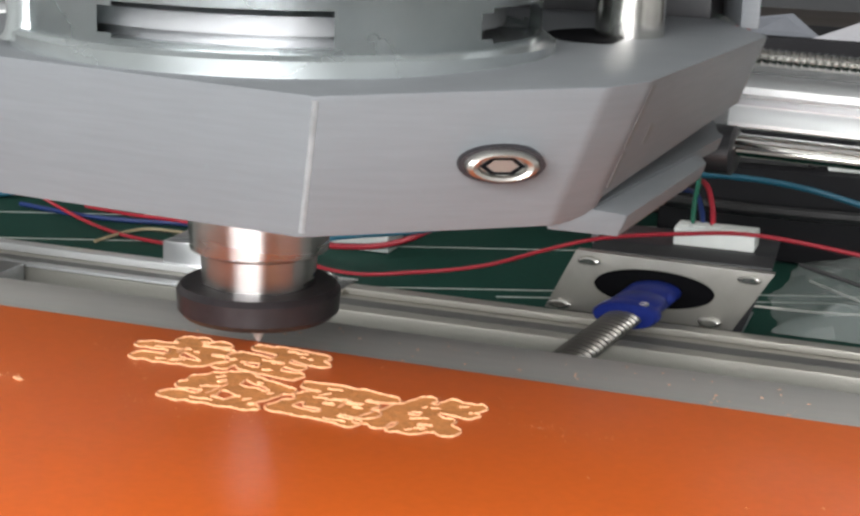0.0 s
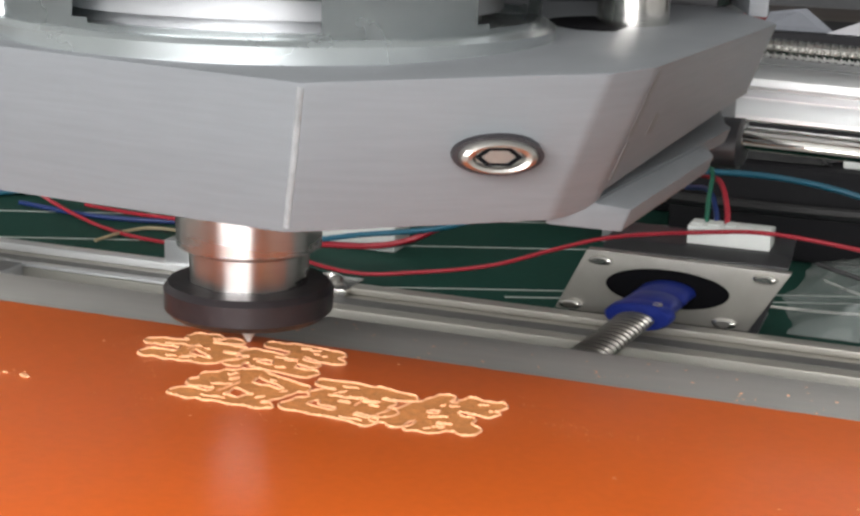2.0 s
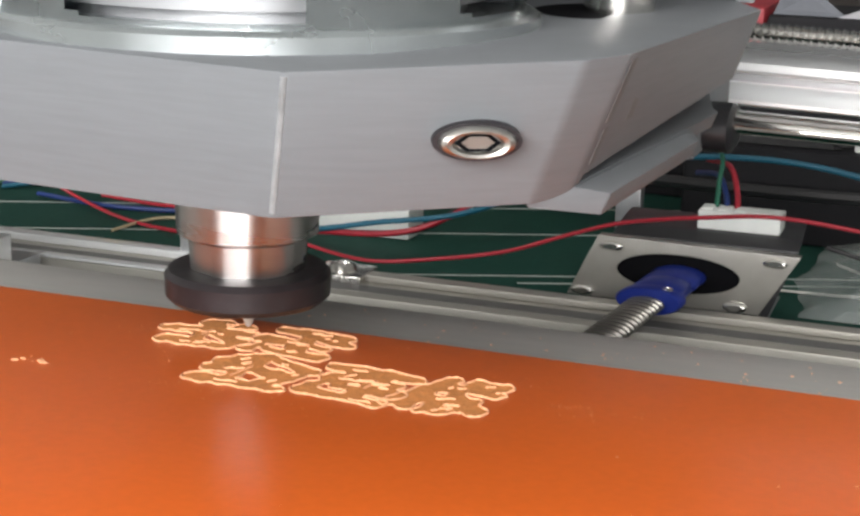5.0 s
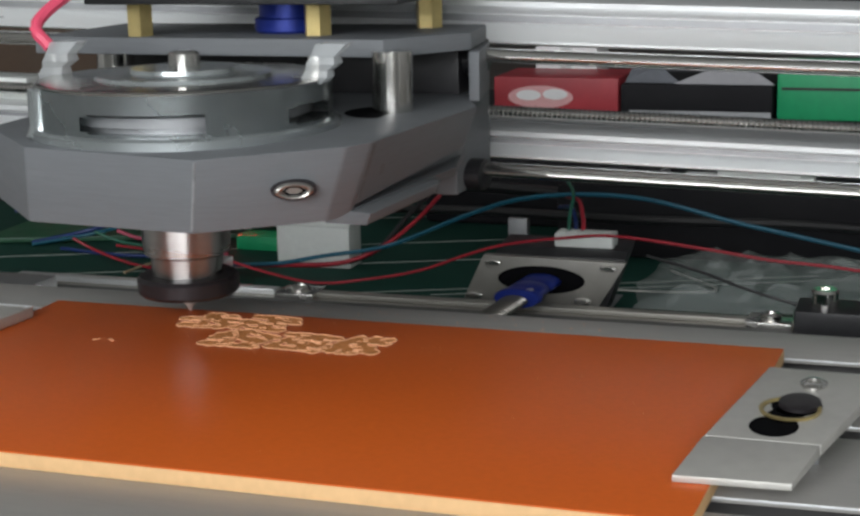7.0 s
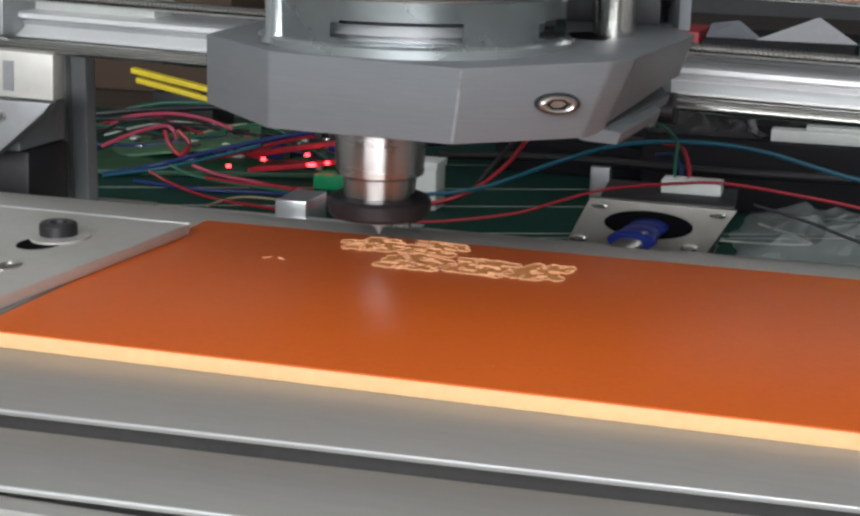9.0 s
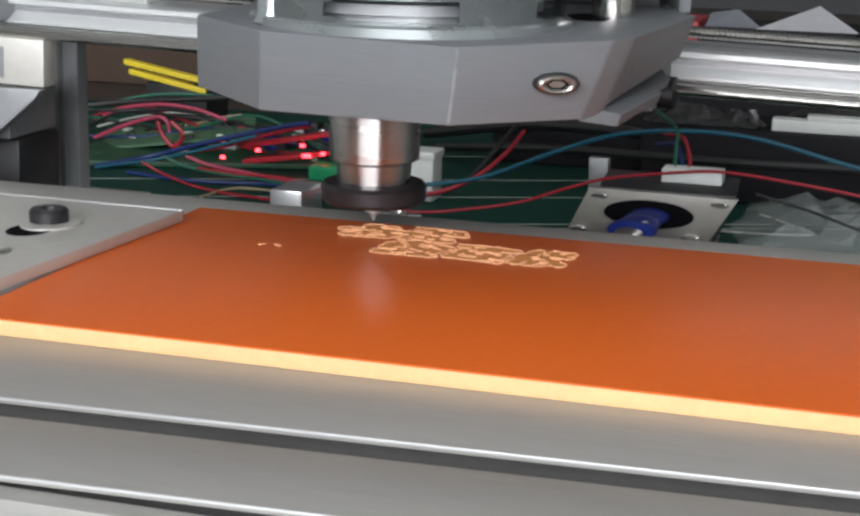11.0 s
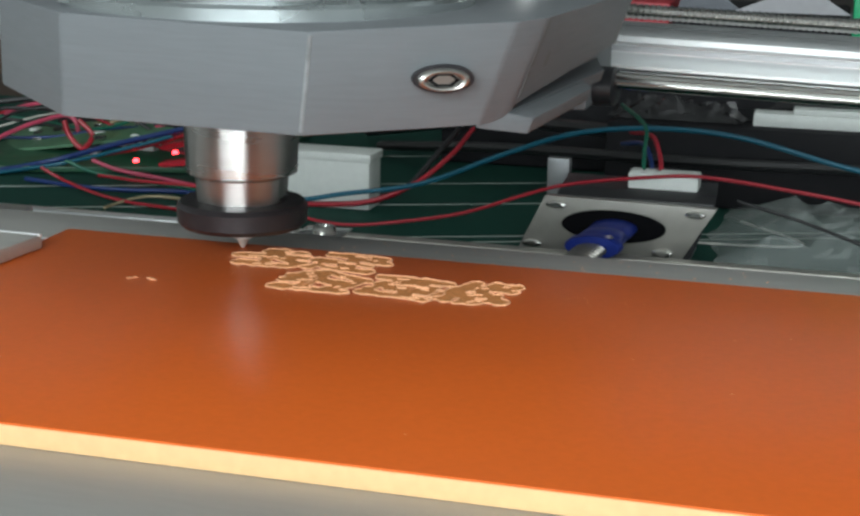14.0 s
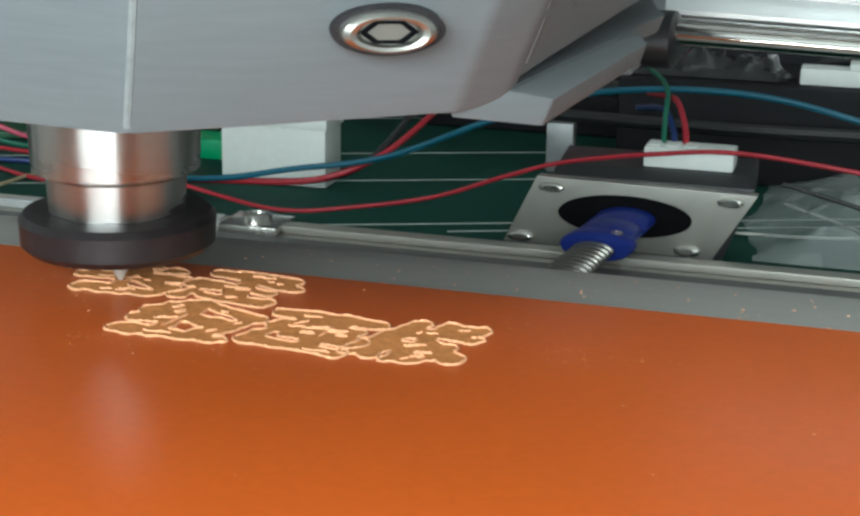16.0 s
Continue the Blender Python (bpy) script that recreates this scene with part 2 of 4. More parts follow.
# unseen window and ceiling panel, added to go with the area lamps
def unseen_window_and_fixture():
    w = thing("unseen_window_1", (0, -1698, -40), "unseen white-framed window added behind the front area lamp", "window", kind="structure")
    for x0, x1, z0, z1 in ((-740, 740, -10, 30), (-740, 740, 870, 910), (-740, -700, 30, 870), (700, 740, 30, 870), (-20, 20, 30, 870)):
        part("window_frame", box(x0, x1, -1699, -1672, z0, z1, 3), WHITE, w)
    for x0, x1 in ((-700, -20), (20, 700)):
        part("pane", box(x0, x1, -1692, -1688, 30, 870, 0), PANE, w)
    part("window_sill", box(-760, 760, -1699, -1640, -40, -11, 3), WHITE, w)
    c = thing("unseen_ceiling_light", (550, -1000, 1775), "unseen white panel added above the overhead area lamp", "ceiling light")
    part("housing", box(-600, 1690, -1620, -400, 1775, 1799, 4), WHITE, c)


unseen_window_and_fixture()


# ---- cutting mat ----
def cutting_mat():
    t = thing("cutting_mat", (0, 0, -13), "dark green cutting mat with pale grid lines", "mat")
    part("mat_sheet", box(-420, 330, -420, 190, -13, -10, 0.8), MAT_GREEN, t)
    for px, py, ln in ((-58, 55, 150), (-46, 20, 120), (-40, 92, 190), (-60, 130, 150), (20, 41, 60), (-200, -330, 90), (-180, -290, 90)):
        ux, uy = 0.925, 0.38
        quad = [(px + ux * a - uy * b, py + uy * a + ux * b) for a, b in ((-ln, -0.4), (ln, -0.4), (ln, 0.4), (-ln, 0.4))]
        part("grid_line", prism(quad, -10.0, -9.95, 0), MAT_LINE, t)


cutting_mat()


# ---- machine frame and gantry ----
def machine_frame():
    t = thing("cnc_base", (0, -12, -10), "silver aluminium machine base behind the moving bed", "machine base")
    part("rear_bar", box(-150, 120, -19, -5, -10, -5.6, 0.5), BAR, t)
    part("bar_lip", box(-70, 120, -9, -5.2, -5.55, -4.2, 0.3), BAR, t)
    # left lip and strip take a brighter metal where the bar is lit
    part("bar_lip", box(-150, -70.2, -9, -5.2, -5.55, -4.0, 0.3), EXTR, t, "bar lip painted brighter on its lit left end")
    part("lit_bar_strip", box(-150, -78, -18.8, -16.2, -5.55, -5.0, 0.2), EXTR, t, "bright strip painted for the light on the bar")
    # flat dark strip painted as the shade in the bar's groove
    part("bar_groove_shade", box(-150, 120, -15.5, -11.5, -5.7, -5.5, 0), SLOT_SHADE, t)
    for x in (-132, 96):
        part("side_bar", box(x - 8, x + 8, -330, -19.5, -10, -4.5, 0.5), POST_ALU, t)
    for x in (-65, 58):
        b = part("clip", box(x - 4, x + 7, -12, -2, -5.5, -4.0, 0.4), STEEL, t, "steel bar clip")
        part("bolt_head", turned((x + 1.6, -7, -4.0), [(2.6, 0), (2.6, 1.0), (2.1, 1.3), (1.2, 1.3), (1.0, 0.6)], seg=20), STEEL, b)
    for x in (-134.5, 128):
        p = part("post", box(x - 4.6, x + 3.6, -51, -46, -4.4, 84, 0.6), POST_ALU, t)
        # thin dark strip painted as the post groove's shade
        part("post_groove_shade", box(x - 1.6, x - 0.4, -51.3, -50.9, 3, 44, 0), SLOT_SHADE, p)
        part("foot_block", box(x - 14, x + 14, -56, -34, -4.4, 3, 0.6), ALU, t)
    h = part("rail_holder", box(66, 82, -19.5, -5, -5.5, 1.2, 0.6), BLACK, t, "black rail holder")
    part("rail_end", turned((72.5, -12, 0), [(3.2, 1.2), (3.2, 4.6), (2.6, 5.2), (1.2, 5.2), (1.0, 4.2)], flat=1.2, seg=24), CHROME, h)
    part("slotted_bracket", box(-99, -90, -8, 8, -9.9, 0.6, 0.6), ALU, t)


def gantry():
    t = thing("gantry", (0, -75, -4.4), "silver cross beam with two polished rods and a lead screw", "gantry")
    for z, name in ((71.7, "upper_extrusion"), (47.0, "lower_extrusion")):
        h = 4.6 if z > 60 else 3.1
        prof = [(-52, z - h), (-72.5, z - h), (-74, z - h + 0.5), (-74, z - h + 1.0), (-70.8, z - 0.1 * h), (-71.0, z + 0.35 * h), (-73.6, z + h - 1.4), (-73.6, z + h - 0.4), (-72.5, z + h), (-52, z + h)]
        e = part(name, loft([[(x, y, zz) for y, zz in prof] for x in (-150, 150)]), EXTR, t)
        # flat grey strip stands for the shade in the extrusion's slot
        part("extrusion_groove_shade", box(-150, 150, -71.2, -70.9, z - 0.02 * h, z + 0.28 * h, 0), POST_ALU, e)
    for z in (66.7, 44.6):
        part("guide_rod", turned((0, -90, z), [(3.0, -150), (3.0, 150)], "x", 0.45, 24), CHROME, t)
    part("lead_screw", turned((0, -75, 53.9), [(2.2, -150), (2.2, 150)], "x", 0.5, 16), CHROME, t)
    bm = bmesh.new()
    for i in range(300):
        turned((-150 + i, -75, 53.9), [(2.15, -0.4), (2.5, -0.15), (2.5, 0.15), (2.15, 0.4)], "x", 0.5, 12, bm, False)
    tagged(part("screw_thread", bm, CHROME, t), kind="stuff")
    # left end plates and motor bracket
    part("end_plate", box(-142, -116.5, -93, -88, 33.5, 43.6, 0.6), CLAMP, t)
    part("end_plate_slot", box(-128.5, -126, -93.3, -92.9, 35, 41.5, 0), POST_ALU, t)
    part("end_plate", box(-141, -136.5, -80, -52, 45, 58, 0.5), POST_ALU, t)
    part("end_block", box(-150, -106, -66, -56, 48.5, 55, 0.5), WHITE, t)
    g = [(-142, 32.6), (-116.5, 33.2), (-118, 31), (-130, 20.6), (-142, 19.6)]
    part("bracket", loft([[(x, -94.5, z) for x, z in g], [(x, -91, z) for x, z in g]], bevel=0.4), POST_ALU, t)
    part("end_motor", box(-150, -128, -84, -66, 5, 20, 1.2), BLACK, t)
    part("end_cheek", box(-150, -129, -86, -66, 20.1, 32.5, 0.8), POST_ALU, t)
    part("bracket_screw", turned((-129.5, -94.6, 29.5), [(2.6, 0), (2.4, -0.9), (1.2, -0.9), (1.0, -0.5)], "y", 0.5, 18), STEEL, t)
    t.rotation_euler = (0, radians(1.5), 0)


machine_frame()
gantry()


# ---- bed, board and clamps, which travel together ----
def machine_bed():
    t = thing("machine_bed", (0, -170, 8), "matt silver slotted aluminium bed plate", "machine bed")
    edges = [-100, -116.5, -122.5, -151.5, -157, -185.5, -191, -219.6, -225.4, -242.5]
    for a, b in zip(edges[::2], edges[1::2]):
        ka, kb = (0.044 * min(max((-116 - y) / 100, 0), 1) for y in (a, b))

        def strip(y0, y1, z0, z1, bevel):
            return prism([(-150, y0 - 150 * kb), (150, y0 + 150 * kb), (150, y1 + 150 * (ka if y1 == a else kb)), (-150, y1 - 150 * (ka if y1 == a else kb))], z0, z1, bevel)

        p = part("slat", strip(b, a, 17.3, 18.1, 0.3), BED_ALU, t)
        # highlight on the slat's front edge, painted as a strip of brighter metal
        part("slat_highlight", strip(b - 0.05, b + 0.24, 17.75, 18.13, 0.1), EXTR, p, "bright strip painted as the highlight along the slat edge")
        # web coloured dark for the shade under the slat's lip
        part("web", strip(b + 5, a - 5, 10.52, 17.28, 0), SLOT_SHADE, p)
    # floor coloured dark for the shade down in the slots
    part("slot_floor", box(-150, 150, -242.5, -100.5, 8, 10.5, 0.2), SLOT_SHADE, t)
    part("front_lip", box(-150, 150, -247.2, -243.6, 8, 17.0, 0.6), BED_ALU, t)
    rng = random.Random(9)
    bm = bmesh.new()
    for i in range(70):
        r = rng.uniform(0.05, 0.16)
        bmesh.ops.create_icosphere(bm, subdivisions=1, radius=r, matrix=Matrix.Translation((rng.gauss(5, 26), rng.uniform(-114, -102), 18.1 + r * 0.2)) @ Matrix.Diagonal((1.5, 1, 0.4, 1)))
    tagged(part("dust", bm, PALE, t), "pale milling dust on the bed", kind="stuff")
    part("nut_block", box(-14, 14, -150, -120, -6, 7.9, 0.5), BLACK, t)
    return t


# brush strokes of the five signs, as x0, y0, x1, y1 in half widths
FIRST_SIGN = ((-0.95, 0.1, 0.8, 0.25), (-0.6, -0.6, 0.75, -0.65), (-0.3, 0.7, 0.6, 0.7), (0.0, 0.8, -0.1, -0.6), (0.1, 0.1, 0.85, -0.3))
SECOND_SIGN = ((-0.7, 0.7, 0.7, 0.6), (0.2, 0.5, 0.95, 0.2), (-0.85, 0.05, 0.6, -0.15), (-0.5, -0.1, -0.85, -0.7), (-0.4, -0.6, 0.7, -0.7), (0.0, 0.8, 0.1, -0.6))
THIRD_SIGN = ((-0.95, 0.3, -0.3, 0.85), (-0.9, -0.05, 0.1, 0.1), (-0.9, -0.65, 0.8, -0.75), (-0.2, 0.8, -0.35, -0.6), (0.1, 0.7, 0.9, 0.35), (0.9, 0.3, 0.4, -0.6), (0.0, 0.1, 0.7, -0.15))
FOURTH_SIGN = ((-0.85, 0.8, 0.95, 0.65), (-0.6, 0.25, 0.75, 0.2), (-0.2, 0.6, -0.85, -0.4), (-0.8, -0.6, 0.85, -0.8), (0.3, 0.6, 0.2, -0.6), (-0.3, -0.2, 0.9, -0.25))
FIFTH_SIGN = ((-0.25, 0.85, -0.9, -0.7), (-0.5, 0.1, -0.5, -0.8), (-0.1, 0.45, 0.95, 0.35), (0.3, 0.85, -0.1, -0.85), (0.2, 0.1, 0.9, -0.6), (0.2, 0.8, 0.8, 0.75), (-0.5, -0.3, 0.6, -0.15), (0.0, -0.8, 0.5, -0.65), (-0.3, 0.3, 0.3, 0.5))
SIGNS = (FIRST_SIGN, SECOND_SIGN, THIRD_SIGN, FOURTH_SIGN, FIFTH_SIGN)


def glyph(parent, cx, cy, w, h, lean, seed, board_z):
    """One milled sign: a tan field in the shape of its brush strokes, with pale burr along every edge."""
    rng = random.Random(seed)
    strokes = SIGNS[seed]
    n, z = 56, board_z
    waves = [(rng.uniform(3, 9), rng.uniform(3, 9), rng.uniform(0, 6.3)) for _ in range(4)]

    def far(u, v):
        best = 9.0
        for k, (x0, y0, x1, y1) in enumerate(strokes):
            dx, dy = x1 - x0, y1 - y0
            f = min(max(((u - x0) * dx + (v - y0) * dy) / (dx * dx + dy * dy), 0), 1)
            best = min(best, math.hypot(u - x0 - f * dx, v - y0 - f * dy) - 0.05 * math.sin(3 * f + k))
        return best - 0.21 + sum(0.014 * math.sin(a * u * 2 + b * v * 2 + c) for a, b, c in waves)

    side = [-1.25 + 2.5 * i / n for i in range(n + 1)]
    val = [[far(u, v) for u in side] for v in side]

    def place(u, v):
        x, y = u * w / 2.28, v * h / 2.1
        return (cx + x + lean * y, cy + y)

    def cross(i0, j0, i1, j1):
        a, b = val[j0][i0], val[j1][i1]
        f = a / (a - b)
        return (side[i0] + (side[i1] - side[i0]) * f, side[j0] + (side[j1] - side[j0]) * f)

    bm = bmesh.new()
    links, spot = {}, {}
    for j in range(n):
        for i in range(n):
            loop = ((i, j), (i + 1, j), (i + 1, j + 1), (i, j + 1))
            poly, cuts = [], []
            for k in range(4):
                p, q = loop[k], loop[(k + 1) % 4]
                if val[p[1]][p[0]] < 0:
                    poly.append((side[p[0]], side[p[1]]))
                if (val[p[1]][p[0]] < 0) != (val[q[1]][q[0]] < 0):
                    key = tuple(sorted((p, q)))
                    spot[key] = cross(*p, *q)
                    poly.append(spot[key])
                    cuts.append(key)
            if len(poly) > 2:
                bm.faces.new([bm.verts.new((*place(*p), z + 0.012)) for p in poly])
            if len(cuts) == 2:
                links.setdefault(cuts[0], []).append(cuts[1])
                links.setdefault(cuts[1], []).append(cuts[0])
    bmesh.ops.remove_doubles(bm, verts=bm.verts[:], dist=1e-4)
    field = part("engraved_sign", bm, TAN, parent, "milled tan sign with a pale raised outline")

    def ribbon(pts, wd):
        bm = bmesh.new()
        pts = [Vector((x, y, z)) for x, y in pts]
        rows = []
        for i, p in enumerate(pts):
            d = (pts[min(i + 1, len(pts) - 1)] - pts[max(i - 1, 0)])
            d = d.normalized() if d.length > 1e-6 else Vector((1, 0, 0))
            s = Vector((-d.y, d.x, 0)) * wd * rng.uniform(0.7, 1.35)
            rows.append([bm.verts.new(p + s), bm.verts.new(p + Vector((0, 0, rng.uniform(0.1, 0.2)))), bm.verts.new(p - s)])
        for a, b in zip(rows, rows[1:]):
            bm.faces.new((a[0], a[1], b[1], b[0]))
            bm.faces.new((a[1], a[2], b[2], b[1]))
        part("burr", bm, PALE, field)

    todo = dict(links)
    while todo:
        first = next(iter(todo))
        chain, here, was = [first], first, None
        while True:
            ways = [q for q in todo.pop(here, []) if q != was and q in todo]
            if not ways:
                break
            was, here = here, ways[0]
            chain.append(here)
        if len(chain) > 5:
            ribbon([place(*spot[q]) for q in chain + chain[:2]], 0.16)
    # short pale ridges left standing inside the strokes
    for k in range(11):
        x0, y0, x1, y1 = rng.choice(strokes)
        f, ln = rng.uniform(0.2, 0.8), rng.uniform(0.08, 0.16)
        dx, dy = (x1 - x0) * ln, (y1 - y0) * ln
        mx, my = x0 + (x1 - x0) * f, y0 + (y1 - y0) * f + rng.uniform(-0.08, 0.08)
        ribbon([place(mx + dx * u, my + dy * u + 0.03 * math.sin(3 * u)) for u in (-1, -0.6, -0.2, 0.2, 0.6, 1)], 0.13)


def board():
    t = thing("engraving_board", (4, -159, 18.1), "orange laminate board with cream edge and milled signs", "board")
    z0, z1 = 18.15, 20.6
    x0, x1, y0, y1 = -66, 73.4, -198.6, -119.2
    plan = [(x0, y0), (70.2, y0), (x1, y1), (x0, y1)]
    part("core", prism(plan, z0, z1 - 0.25, 0.1), CREAM, t, "cream board core")
    sheet = part("face_sheet", prism([(x + (0.05 if x < 0 else -0.05), y + (0.05 if y < -150 else -0.05)) for x, y in plan], z1 - 0.24, z1, 0.08), ORANGE, t, "glossy orange face")
    for i, (cx, cy, w, h, lean) in enumerate(((-29.6, -126.4, 12.6, 11.6, 0.05), (-18.3, -125.6, 12.6, 11.8, 0.05),
                                              (-18.4, -136.4, 12.6, 12.2, 0.08), (-7.2, -136.1, 12.2, 12.0, 0.08), (2.7, -135.5, 11.4, 11.8, 0.08))):
        glyph(sheet, cx, cy, w, h, lean, i, z1 + 0.012 * i)
    rng = random.Random(5)
    bm = bmesh.new()
    for i in range(190):
        if i >= 60:
            x, y = rng.choice(((-30, -134), (-24, -143), (-12, -144), (-36, -127), (8, -129), (14, -134)))
            x, y = x + rng.gauss(0, 3.2), y + rng.gauss(0, 1.6)
        elif i < 14:
            x, y = -42.5 + rng.gauss(0, 1.2), -142.6 + rng.gauss(0, 0.5)
        elif i < 40:
            x, y = 19 + rng.gauss(0, 4.5), -133.6 + rng.gauss(0, 0.6)
        else:
            x, y = rng.uniform(-62, 60), rng.uniform(-190, -122)
        r = rng.uniform(0.04, 0.11) * (3.4 if i < 5 else 0.6 if i >= 60 or 14 <= i < 40 else 1)
        bmesh.ops.create_icosphere(bm, subdivisions=1, radius=r, matrix=Matrix.Translation((x, y, z1 + r * 0.15)) @ Matrix.Diagonal((1.6, 1, 0.35, 1)))
    dust = part("dust", bm, PALE, sheet)
    tagged(dust, "scattered pale milling dust", kind="stuff")
    return t


def clamp(mirror):
    if mirror:
        t = thing("board_clamp", (-80, -160, 18.1), "flat steel hold-down clamp with a black socket bolt", "clamp", "board clamps")
        plan = [(-112, -192), (-67.5, -192), (-63.2, -132.2), (-112, -131.6)]
        part("clamp_plate", prism(plan, 20.65, 22.8, 0.4), CLAMP, t, "pale metal plate")
        part("clamp_foot", box(-108, -66.4, -191, -134, 18.12, 20.63, 0.2), POST_ALU, t)
        # black disc on the solid plate, painted as the shade of its hole
        part("slot_hole_shade", turned((-79.6, -156.6, 22.82), [(3.7, 0), (3.7, 0.03)], flat=1.35, seg=28), HOLE_SHADE, t, "black disc painted as shade in an elongated hole")
        # brighter strip paints the white highlight along the back edge
        part("edge_highlight", prism([(-112, -132.3), (-63.3, -132.9), (-63.2, -132.1), (-112, -131.5)], 22.45, 22.86, 0.05), EXTR, t, "bright strip painted as the highlight on the plate edge")
        b = part("socket_bolt", turned((-79.3, -151, 22.8), [(3.3, 0), (3.3, 2.2), (2.9, 2.7), (1.6, 2.7), (1.4, 1.4)], seg=28), BLACK, t, "black socket head bolt")
        part("washer", turned((-78.6, -151.6, 22.83), [(4.9, 0), (4.9, 0.4), (3.4, 0.4)], flat=1.2, seg=32), CLAMP, b, "worn pale washer")
        nut = (-76, -173)
    else:
        t = thing("board_clamp", (80, -165, 18.1), "flat steel hold-down clamp with an elongated hole", "clamp", "board clamps")
        plan = [(68.0, -173), (83.6, -173), (91.0, -139), (73.0, -138)]
        part("clamp_plate", prism(plan, 21.2, 22.9, 0.3), CLAMP, t, "pale metal plate")
        front = [(65.8, -186.3, 20.7), (81.0, -185.6, 20.7), (83.5, -173.1, 21.2), (67.9, -173.1, 21.2)]
        part("clamp_tongue", loft([front, [(x, y, z + (1.0 if y < -180 else 1.68)) for x, y, z in front]], bevel=0.2), CLAMP, t, "pale bent metal tongue")
        part("clamp_foot", box(75, 83, -168, -142, 18.12, 21.18, 0.2), POST_ALU, t)
        # overlapping black discs paint the shade of one long hole
        for x, y, g in ((78.9, -157, 3.6), (77.8, -162, 2.6), (76.7, -167, 3.4)):
            part("slot_hole_shade", turned((x, y, 22.93), [(g, 0), (g, 0.03)], flat=1.35, seg=28), HOLE_SHADE, t, "black disc painted as shade in an elongated hole")
        part("hex_bolt", turned((79.3, -156.6, 22.97), [(3.0, 0), (3.0, 0.5), (2.6, 0.7)], flat=1.4, seg=24), RING, t)
        part("brass_ring", turned((78.2, -159.4, 22.94), [(4.3, 0), (4.4, 0.35), (3.9, 0.4), (3.7, 0.05)], flat=1.2, seg=32, cap=False), BRASS, t, "worn brass washer edge")
        nut = (80.4, -146)
    part("set_screw", turned((*nut, 22.9 if not mirror else 22.8), [(2.0, 0), (2.0, 0.3), (1.6, 0.5), (1.0, 0.5), (0.9, 0.2)], seg=20, flat=1.5), STEEL, t)
    return t


moving_bed = machine_bed()
moving_board = board()
clamp_left = clamp(True)
clamp_right = clamp(False)


# ---- spindle head ----
def carve(ob, bm, base):
    """Cut the solid bm out of the mesh of ob for good."""
    knife = new("knife", finish("knife", bm, GREY_HEAD, base))
    knife.parent = ob.parent
    cut = ob.modifiers.new("cut", "BOOLEAN")
    cut.object, cut.solver = knife, "EXACT"
    bpy.context.view_layer.update()
    me = bpy.data.meshes.new_from_object(ob.evaluated_get(bpy.context.evaluated_depsgraph_get()))
    ob.modifiers.clear()
    ob.data = me
    bpy.data.objects.remove(knife)
    me.set_sharp_from_angle(angle=radians(32))


